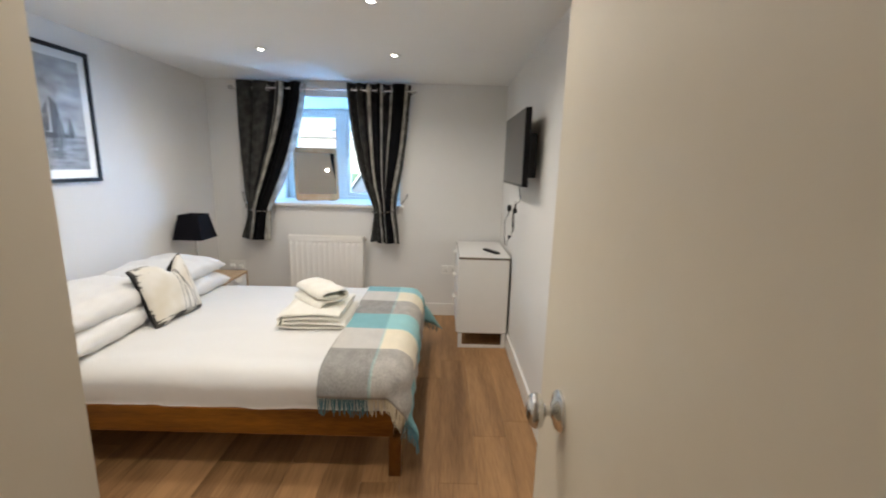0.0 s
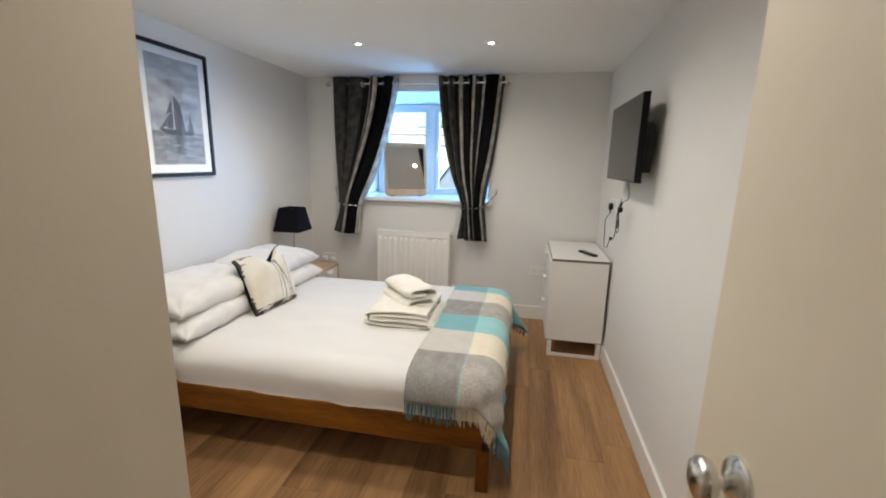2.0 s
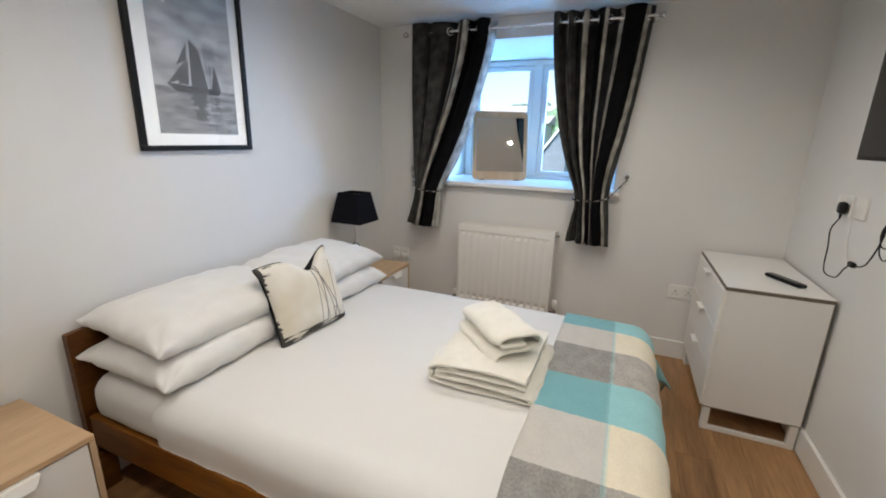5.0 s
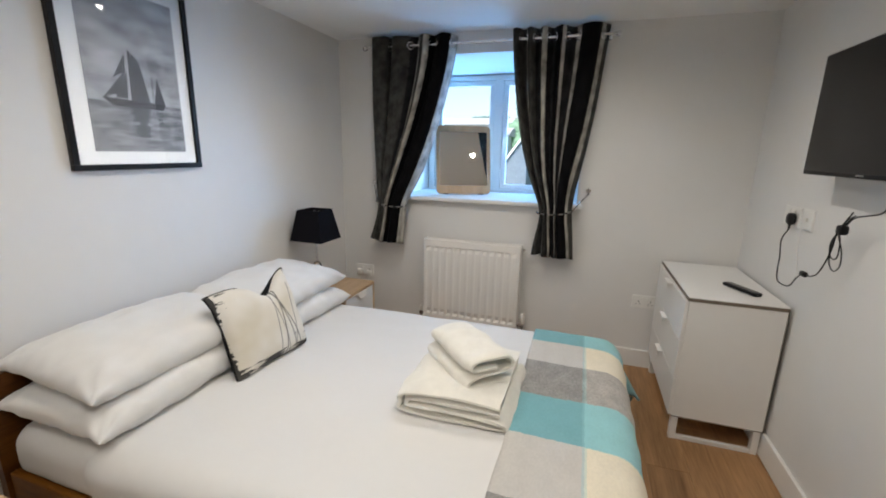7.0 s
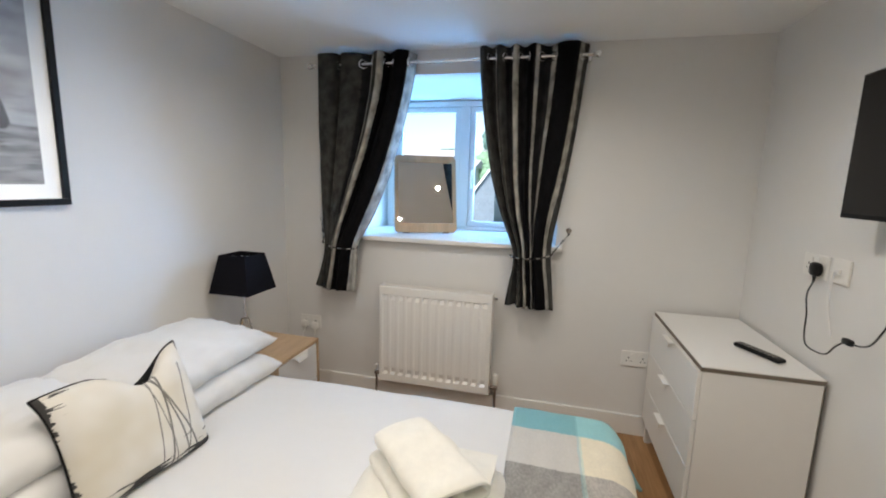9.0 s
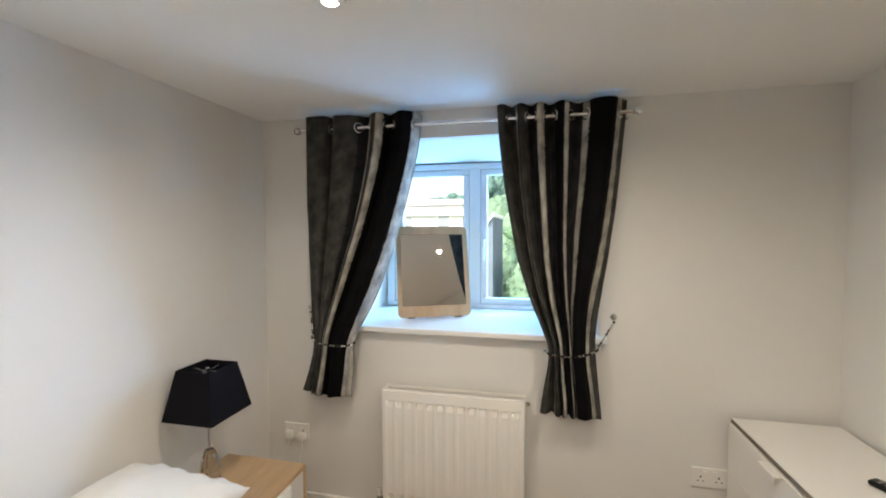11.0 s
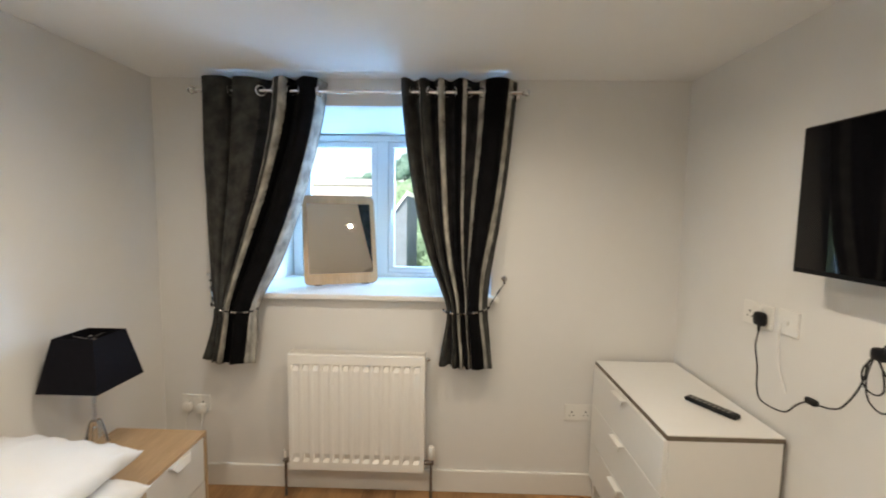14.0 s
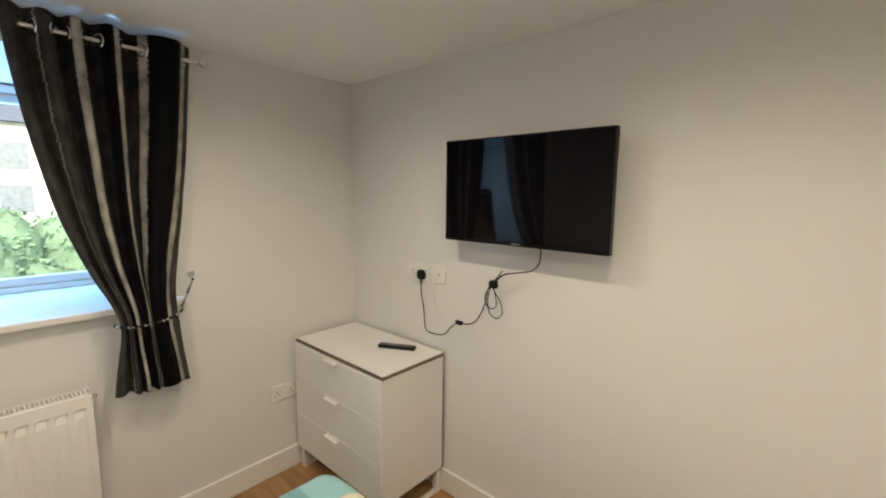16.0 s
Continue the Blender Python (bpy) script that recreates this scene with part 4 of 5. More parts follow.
# ---- sockets, plug and cables ----
def double_socket(at, axis, label, switches=2, wd=0.146, group="wall sockets"):
    """A wall plate in the plane normal to axis, centred at at."""
    o = thing("wall_socket", at, label, "socket", group)
    x, y, z = at

    def b(u0, u1, w0, w1, d0, d1, bev=0.0):
        if axis == "x":
            return box(x - d1, x - d0, y + u0, y + u1, z + w0, z + w1, bev)
        return box(x + u0, x + u1, y - d1, y - d0, z + w0, z + w1, bev)

    p = part("plate", b(-wd / 2, wd / 2, -0.043, 0.043, 0, 0.009, 0.003), M["plastic"], o)
    if switches == 0:
        part("aerial_port", b(-0.008, 0.008, -0.008, 0.008, 0.0092, 0.018, 0.002), M["plastic"], p)
        return o
    for s in ((-0.036, 0.036) if switches == 2 else (0.0,)):
        part("switch", b(s * 0.55 - 0.008, s * 0.55 + 0.008, 0.012, 0.032, 0.0092, 0.013, 0.002), M["plastic"], p)
        # dark chips on the plate's face stand in for shade inside the pin holes
        h = b(s - 0.003, s + 0.003, 0.0, 0.009, 0.009, 0.0097)
        for q in (-0.011, 0.011):
            h2 = b(s + q - 0.0035, s + q + 0.0035, -0.016, -0.012, 0.009, 0.0097)
            me = bpy.data.meshes.new("tmp")
            h2.to_mesh(me)
            h.from_mesh(me)
            h2.free()
            bpy.data.meshes.remove(me)
        part("pin_holes", h, M["slot_shade"], p)
    return o


double_socket((1.032, YN, 0.447), "y", "white double socket low on the wall by the chest")
double_socket((XR, 3.185, 1.108), "x", "white double socket with a black plug, above the chest")
double_socket((XR, 3.045, 1.112), "x", "white aerial wall plate beside the socket", 0, 0.086)
double_socket((-0.962, YN, 0.447), "y", "white double socket behind the bedside table")


def plug(at, axis, mat, label):
    o = thing("plug", at, label, "plug", "plugs")
    x, y, z = at
    if axis == "x":
        part("body", soft_box((x - 0.03, y - 0.025, z - 0.03), (x, y + 0.025, z + 0.022), (0.012, 0.018, 0.018), 6), mat, o, smooth=True)
        part("cord_grip", tube([(x - 0.016, y, z - 0.026), (x - 0.016, y, z - 0.05)], [0.006, 0.004]), mat, o)
    else:
        part("body", soft_box((x - 0.025, y - 0.03, z - 0.03), (x + 0.025, y, z + 0.022), (0.018, 0.012, 0.018), 6), mat, o, smooth=True)
        part("cord_grip", tube([(x, y - 0.016, z - 0.026), (x, y - 0.016, z - 0.05)], [0.006, 0.004]), mat, o)


plug((XR - 0.0095, 3.148, 1.104), "x", M["black_plastic"], "black mains plug pushed into the wall socket")
plug((-0.998, YN - 0.0095, 0.436), "y", M["plastic"], "white mains plug pushed into the wall socket")
plug((-0.922, YN - 0.0095, 0.430), "y", M["plastic"], "white mains plug pushed into the wall socket")


def cord(name, pts, r, mat, label, extra=()):
    o = thing(name, pts[0], label, "cable", "cables")
    part("lead", tube(curve_points(pts, 10), r, 7), mat, o, smooth=True)
    for nm, bm in extra:
        part(nm, bm, mat, o, smooth=True)
    return o


C = 1.442
cord("mains_cable", [(XR - 0.0255, 3.148, 1.055), (C, 3.1127, 1.0104), (C, 3.096, 0.9419), (C, 3.0912, 0.8734), (C, 3.0716, 0.8362), (C, 3.0128, 0.8323), (C, 2.959, 0.846), (C, 2.9199, 0.888), (C, 2.8807, 0.9174)], 0.0026, M["black_plastic"], "black mains cable hanging from the wall plug",
     [("inline_connector", soft_box((C - 0.009, 2.8512, 0.9097), (C + 0.009, 2.8907, 0.9301), (0.006, 0.008, 0.006), 4))])
cord("television_cable", [(C, 2.8445, 0.9203), (C, 2.8122, 0.9272), (C, 2.7779, 0.9468), (C, 2.7437, 1.0006), (C, 2.7241, 1.0544), (C, 2.7173, 1.0985), (C, 2.6898, 1.1278), (C, 2.6409, 1.1719), (C, 2.5822, 1.1885), (C, 2.5137, 1.2062), (C - 0.01, 2.4744, 1.2453), (C - 0.025, 2.4625, 1.3237)], 0.0026, M["black_plastic"], "black cable hanging below the television",
     [("cable_tie", soft_box((C - 0.013, 2.6701, 1.1084), (C + 0.013, 2.7096, 1.1425), (0.008, 0.012, 0.01), 4))])
cord("cable_loop", [(C - 0.004, 2.6409, 1.1749), (C - 0.004, 2.68, 1.1377), (C - 0.006, 2.724, 1.0789), (C - 0.006, 2.7172, 1.0349), (C - 0.006, 2.6898, 1.0222), (C - 0.006, 2.6682, 1.0398), (C - 0.006, 2.6751, 1.0887), (C - 0.006, 2.6898, 1.1279), (C - 0.006, 2.6408, 1.1915)], 0.0022, M["black_plastic"], "black loop of bundled cable below the television")
cord("cable_loop", [(C - 0.008, 2.6212, 1.1827), (C - 0.010, 2.6603, 1.1573), (C - 0.010, 2.6799, 1.1083), (C - 0.010, 2.6457, 1.0594), (C - 0.010, 2.6359, 1.0105), (C - 0.010, 2.6652, 0.986), (C - 0.010, 2.6995, 1.0056), (C - 0.010, 2.7093, 1.0594), (C - 0.010, 2.6946, 1.123)], 0.0022, M["black_plastic"], "black loop of bundled cable below the television")
cord("aerial_cable", [(XR - 0.018, 3.06, 1.11), (XR - 0.018, 3.065, 1.05), (XR - 0.014, 3.06, 0.96), (XR - 0.014, 3.02, 0.88)], 0.0024, M["plastic"], "thin white aerial cable hanging on the wall")
cord("lamp_cable", [(-0.998, YN - 0.026, 0.386), (-1.01, YN - 0.03, 0.36), (-1.01, YN - 0.03, 0.25), (-1.04, YN - 0.03, 0.12)], 0.003, M["plastic"], "white lamp cable hanging behind the bedside table")
cord("lamp_cable", [(-0.922, YN - 0.026, 0.380), (-0.925, YN - 0.03, 0.34), (-0.955, YN - 0.03, 0.22), (-0.97, YN - 0.03, 0.10)], 0.003, M["plastic"], "white lamp cable hanging behind the bedside table")


# ---- radiator ----
def radiator():
    o = thing("radiator", (-0.093, 3.67, 0.165), "white steel panel radiator below the window", "radiator")
    X0, X1, Z0, Z1, Y0, Y1 = -0.428, 0.242, 0.168, 0.757, 3.620, 3.708
    # pressed front panel with thirteen upright channels
    n = 13
    pitch = (X1 - X0 - 0.02) / n
    xs = [(X0, 0.0)]
    for k in range(n):
        c = X0 + 0.01 + pitch * (k + 0.5)
        xs += [(c - 0.019, 0.0), (c - 0.011, 0.013), (c + 0.011, 0.013), (c + 0.019, 0.0)]
    xs.append((X1, 0.0))
    zs = [(Z0, 0), (Z0 + 0.040, 0), (Z0 + 0.056, 0.9), (Z0 + 0.085, 0.17), (Z1 - 0.080, 0.17), (Z1 - 0.0515, 0.9), (Z1 - 0.0445, 0), (Z1, 0)]
    bm = bmesh.new()
    front = [[bm.verts.new((x, Y0 + d * w, z)) for z, w in zs] for x, d in xs]
    back = [[bm.verts.new((x, Y0 + 0.017, z)) for z, w in (zs[0], zs[-1])] for x, d in xs]
    for a, b in zip(front, front[1:]):
        for j in range(len(zs) - 1):
            bm.faces.new((a[j], b[j], b[j + 1], a[j + 1]))
    for (fa, fb), (ba, bb) in zip(zip(front, front[1:]), zip(back, back[1:])):
        bm.faces.new((fa[0], ba[0], bb[0], fb[0]))
        bm.faces.new((fa[-1], fb[-1], bb[-1], ba[-1]))
        bm.faces.new((ba[0], ba[1], bb[1], bb[0]))
    bmesh.ops.recalc_face_normals(bm, faces=bm.faces)
    part("front_panel", bm, M["rad"], o, "fluted white front panel")
    for x0, x1 in ((X0 - 0.003, X0 + 0.001), (X1 - 0.001, X1 + 0.003)):
        part("side_cover", box(x0, x1, Y0 + 0.002, Y1, Z0 + 0.004, Z1 + 0.004, 0.001), M["rad"], o)
    part("rear_panel", box(X0, X1, Y1 - 0.012, Y1, Z0, Z1, 0.003), M["rad"], o)
    g = bmesh.new()
    for k in range(54):
        x = X0 + 0.01 + k * (X1 - X0 - 0.02) / 53
        box(x - 0.0022, x + 0.0022, Y0 + 0.018, Y1 - 0.014, Z1 - 0.006, Z1 - 0.002, bm=g)
    for y in (Y0 + 0.015, Y1 - 0.016):
        box(X0, X1, y, y + 0.004, Z1 - 0.008, Z1 + 0.003, bm=g)
    part("top_grille", g, M["rad"], o, "white slotted top grille")
    part("convector_fins", box(X0 + 0.02, X1 - 0.02, Y0 + 0.020, Y1 - 0.018, Z0 + 0.05, Z1 - 0.05), M["grille_dark"], o)
    part("bleed_valve", lathe([(0.008, 0), (0.008, 0.016), (0.005, 0.022), (0.0, 0.022)], (X1 + 0.003, 3.68, Z1 - 0.03), "x", 10), M["satin"], o)
    v = part("valve_body", tube([(X1, 3.66, Z0 + 0.032), (X1 + 0.05, 3.66, Z0 + 0.032)], 0.012, 12), M["brown_valve"], o, "dull metal valve body")
    part("thermostat_head", lathe([(0.014, 0.0), (0.0165, 0.004), (0.0165, 0.055), (0.013, 0.066), (0.0, 0.068)], (X1 + 0.037, 3.66, Z0 + 0.05), "z", 14), M["plastic"], v, "white thermostatic head", smooth=True)
    part("valve_pipe", tube([(X1 + 0.037, 3.66, Z0 + 0.05), (X1 + 0.037, 3.66, 0.0)], 0.0065, 10), M["brown_valve"], v)
    v = part("lockshield", tube([(X0, 3.66, Z0 + 0.025), (X0 - 0.045, 3.66, Z0 + 0.025)], 0.012, 12), M["brown_valve"], o, "dull metal lockshield valve")
    part("cap", lathe([(0.010, 0.0), (0.010, 0.035), (0.006, 0.040), (0.0, 0.040)], (X0 - 0.036, 3.66, Z0 + 0.04), "z", 12), M["plastic"], v, "white cap")
    part("valve_pipe", tube([(X0 - 0.036, 3.66, Z0 + 0.04), (X0 - 0.036, 3.66, 0.0)], 0.0065, 10), M["brown_valve"], v)
    for x in (X0 + 0.12, X1 - 0.12):
        part("bracket", box(x - 0.015, x + 0.015, Y1, YN, Z0 + 0.1, Z1 - 0.1), M["rad"], o)


radiator()


# ---- curtains ----
ROD_Y, ROD_Z = 3.662, 2.022


def curtain_rod():
    o = thing("curtain_rod", (-0.09, ROD_Y, ROD_Z), "chrome curtain rod with ball finials above the window", "curtain rod")
    part("pole", tube([(-0.865, ROD_Y, ROD_Z), (0.685, ROD_Y, ROD_Z)], 0.0085, 14), M["chrome"], o, smooth=True)
    for x, s in ((-0.865, -1), (0.685, 1)):
        part("finial", lathe([(0.009, -0.004 * s), (0.013, 0.0), (0.010, 0.006 * s), (0.015, 0.012 * s), (0.018, 0.020 * s), (0.014, 0.030 * s), (0.0, 0.034 * s)], (x, ROD_Y, ROD_Z), "x", 16), M["glass"] if s < 0 else M["chrome"], o, smooth=True)
    for x in (-0.835, 0.66):
        b = tube([(x, ROD_Y, ROD_Z), (x, YN, ROD_Z)], 0.006, 10)
        lathe([(0.02, -0.006), (0.02, 0.0)], (x, YN - 0.0005, ROD_Z), "y", 16, b)
        part("bracket", b, M["chrome"], o)


curtain_rod()


def curtain(name, left, right, pleats, mat, tie_z, hook, bottom, bulge, label):
    """A pleated eyelet curtain held in by a tieback. left, right: its edges as (height, x).
    pleats: (place across the cloth, share of the width at the rod, at the tie, at the hem, depth: 1 to the room, -1 to the wall)."""
    zt = 2.078
    o = thing(name, ((left[-1][1] + right[-1][1]) / 2, ROD_Y, bottom), label, "curtain", "curtains")
    cols = list(zip(*pleats))

    def at_x(rows, z):
        zs, xs = [r[0] for r in rows][::-1], [r[1] for r in rows][::-1]
        return float(np.interp(z, zs, xs))

    def smooth_x(rows, z):
        return sum(at_x(rows, z + d) for d in (-0.06, -0.03, 0, 0.03, 0.06)) / 5

    def across(i, u, spread=0.026):
        return sum(w * float(np.interp(u + d * spread, cols[0], cols[i])) for d, w in ((-1, 0.15), (-0.5, 0.22), (0, 0.26), (0.5, 0.22), (1, 0.15)))

    def fn(u, v):
        hem = bottom + 0.006 * math.sin(u * 17) + 0.028 * (1 - u if hook[0] < 0 else max(0.0, 0.4 - u))
        z = zt + (hem - zt) * v
        a, b = smooth_x(left, z), smooth_x(right, z)
        t = max(0.0, min(1.0, (1.96 - z) / (1.96 - tie_z))) ** 2.0
        h = max(0.0, min(1.0, (tie_z - z) / max(0.01, tie_z - hem)))
        h = h * h * (3 - 2 * h)
        f = (across(1, u) * (1 - t) + across(2, u) * t) * (1 - h) + across(3, u) * h
        pinch = math.exp(-((z - tie_z) / 0.10) ** 2)
        amp = (0.044 - 0.004 * t) * (1 - 0.5 * pinch) * (1 - 0.30 * h)
        k = across(4, u)
        low = max(0.0, min(1.0, (1.90 - z) / 0.4))
        x = a + (b - a) * f + wob((u * 6, z * 2, bottom + tie_z), 1.5, 0.007) * low
        out = max(0.0, min(1.0, (1.5 - z) / 0.5))
        y = ROD_Y - 0.004 - amp * k - 0.012 * pinch - bulge * out + wob((u * 9, z * 2.2, tie_z * 9), 1.6, 0.010) * low + wob((u * 16, z * 5, tie_z * 5), 1.4, 0.005) * low
        return Vector((x, min(y, YN - 0.012), z))

    bm = grid(fn, 190, 70, uv=lambda u, v: (u, v))
    bmesh.ops.recalc_face_normals(bm, faces=bm.faces)
    c = part("cloth", bm, mat, o, smooth=True)
    s = c.modifiers.new("thickness", "SOLIDIFY")
    s.thickness = 0.003
    # eyelets where the cloth crosses the rod
    v = (zt - ROD_Z) / (zt - bottom)
    for k in range(10, 390):
        u = k / 400
        p, q = fn(u, v), fn(u + 0.0025, v)
        if (p.y - ROD_Y) * (q.y - ROD_Y) > 0:
            continue
        d = (fn(u + 0.006, v) - fn(u - 0.006, v))
        side = Vector((d.x, d.y, 0)).normalized()
        e = bmesh.new()
        ring = [Vector((p.x, ROD_Y, ROD_Z)) + 0.0225 * (math.cos(a) * side + math.sin(a) * Vector((0, 0, 1))) for a in [2 * math.pi * i / 20 for i in range(21)]]
        tube(ring, 0.0052, 6, e, cap=False)
        part("eyelet", e, M["chrome"], o, "chrome eyelet ring", smooth=True)
    # beaded tieback round the gather, up to a wall hook
    a, b = smooth_x(left, tie_z), smooth_x(right, tie_z)
    cx, rx = (a + b) / 2, (b - a) / 2 + 0.012
    hx, hz = hook
    ts = thing("curtain_tieback", (cx, ROD_Y, tie_z), "black and silver bead curtain tieback on a wall hook", "tieback", "curtain tiebacks")
    beads = []
    for i in range(25):
        an = math.pi * (1.0 + i / 24) if hx > cx else math.pi * (2.0 - i / 24)
        beads.append(Vector((cx + rx * math.cos(an), ROD_Y - 0.015 - bulge + 0.056 * math.sin(an), tie_z - 0.02 * math.sin(math.pi * i / 24) + 0.035 * (i / 24))))
    end = Vector((hx, YN - 0.02, hz - 0.02))
    last = beads[-1]
    for i in range(1, 9):
        beads.append(last.lerp(end, i / 8))
    for i, p in enumerate(beads):
        odd = (i // 2) % 2
        bb = lathe([(0.0, -0.006), (0.0045, -0.0042), (0.0062, 0), (0.0045, 0.0042), (0.0, 0.006)], p, "x", 8)
        part("bead", bb, M["satin"] if odd else M["frame_black"], ts, "silver bead" if odd else "black bead", smooth=True)
    part("cord", tube(beads, 0.0014, 5), M["frame_black"], ts, "thin black cord")
    hk = thing("tieback_hook", (hx, YN, hz), "small chrome tieback hook on the wall", "hook", "tieback hooks")
    part("hook", tube(curve_points([(hx, YN, hz), (hx, YN - 0.03, hz), (hx, YN - 0.04, hz + 0.012), (hx, YN - 0.03, hz + 0.022)], 5), 0.003, 8), M["chrome"], hk, smooth=True)
    part("base_plate", lathe([(0.014, -0.004), (0.014, 0.0)], (hx, YN - 0.0005, hz), "y", 14), M["chrome"], hk, smooth=True)
    return o


curtain("curtain", [(2.08, -0.835), (1.7, -0.835), (1.4, -0.82), (1.1, -0.785), (0.975, -0.762), (0.85, -0.80), (0.68, -0.862)],
        [(2.08, -0.25), (1.9, -0.275), (1.7, -0.325), (1.4, -0.412), (1.2, -0.482), (1.05, -0.555), (0.975, -0.582), (0.9, -0.585), (0.68, -0.605)],
        [(0.0, 0.0, 0.0, 0.0, -0.8), (0.05, 0.03, 0.03, 0.03, 0.8), (0.17, 0.22, 0.11, 0.12, 0.9), (0.22, 0.25, 0.14, 0.17, -0.6), (0.27, 0.28, 0.16, 0.21, 0.8), (0.36, 0.44, 0.19, 0.25, 0.5),
         (0.44, 0.56, 0.21, 0.27, -0.9), (0.50, 0.61, 0.23, 0.29, 0.5), (0.59, 0.70, 0.33, 0.38, 1.1), (0.67, 0.75, 0.38, 0.42, -0.8), (0.78, 0.87, 0.62, 0.64, 1.1), (0.87, 0.965, 0.90, 0.88, 0.4), (1.0, 1.0, 1.0, 1.0, -1.6)],
        M["curtain_a"], 0.985, (-0.86, 1.12), 0.705, 0.045, "charcoal, black and cream striped eyelet curtain tied back")
curtain("curtain", [(2.08, 0.112), (1.9, 0.125), (1.7, 0.15), (1.4, 0.205), (1.2, 0.27), (1.05, 0.335), (0.98, 0.352), (0.9, 0.335), (0.68, 0.308)],
        [(2.08, 0.665), (1.7, 0.632), (1.4, 0.598), (1.15, 0.553), (1.0, 0.538), (0.9, 0.555), (0.68, 0.578)],
        [(0.0, 0.0, 0.0, 0.0, 0.2), (0.045, 0.05, 0.05, 0.08, 1.0), (0.12, 0.115, 0.13, 0.19, -0.9), (0.20, 0.19, 0.17, 0.27, 1.0), (0.28, 0.275, 0.23, 0.345, -0.9), (0.36, 0.338, 0.28, 0.40, 1.0),
         (0.44, 0.42, 0.36, 0.47, -1.0), (0.53, 0.506, 0.43, 0.52, 1.0), (0.64, 0.64, 0.53, 0.58, -1.0), (0.74, 0.76, 0.58, 0.62, 0.9), (0.82, 0.88, 0.70, 0.80, 1.0), (0.92, 0.95, 0.86, 0.91, -0.2), (1.0, 1.0, 1.0, 1.0, -0.8)],
        M["curtain_b"], 0.995, (0.63, 1.135), 0.705, 0.024, "charcoal, black and cream striped eyelet curtain tied back")


# ---- mirror on the sill ----
def sill_mirror():
    w, h, t = 0.405, 0.51, 0.018
    o = thing("table_mirror", (0, 0, 0), "rectangular table mirror with a pale birch frame on the sill", "mirror")

    def rounded(hw, z0, z1, r):
        pts = []
        for cx, cz, a0 in ((hw - r, z1 - r, 0), (-hw + r, z1 - r, 90), (-hw + r, z0 + r, 180), (hw - r, z0 + r, 270)):
            for k in range(6):
                a = radians(a0 + 18 * k)
                pts.append((cx + r * math.cos(a), cz + r * math.sin(a)))
        return pts

    outer, inner = rounded(w / 2, 0, h, 0.03), rounded(w / 2 - 0.024, 0.062, h - 0.045, 0.004)
    bm = bmesh.new()
    ring = [[bm.verts.new((x, y, z)) for x, z in pts] for pts, y in ((outer, -t / 2), (inner, -t / 2), (inner, t / 2), (outer, t / 2))]
    n = len(outer)
    for a, b in zip(ring, ring[1:] + ring[:1]):
        for k in range(n):
            bm.faces.new((a[k], a[(k + 1) % n], b[(k + 1) % n], b[k]))
    bmesh.ops.recalc_face_normals(bm, faces=bm.faces)
    part("frame", bm, M["birch"], o, "pale birch frame")
    part("glass", box(-w / 2 + 0.02, w / 2 - 0.02, -0.003, 0.001, 0.058, h - 0.04), M["mirror"], o, "silvered mirror glass")
    part("backing", box(-w / 2 + 0.02, w / 2 - 0.02, 0.0012, 0.006, 0.058, h - 0.04), M["birch"], o)
    part("stand", box(-0.05, 0.05, 0.010, 0.016, 0.0, 0.30), M["birch"], o)
    for x in (-0.13, 0.13):
        part("foot", box(x - 0.02, x + 0.02, -t / 2, t / 2, -0.004, 0.001), M["black_plastic"], o)
    o.matrix_world = Matrix.Translation((-0.250, 3.965, 1.0505)) @ pose(0, 0, 0, 0, 0, 23.5) @ pose(0, 0, 0, -14.0, 0, 0)


sill_mirror()


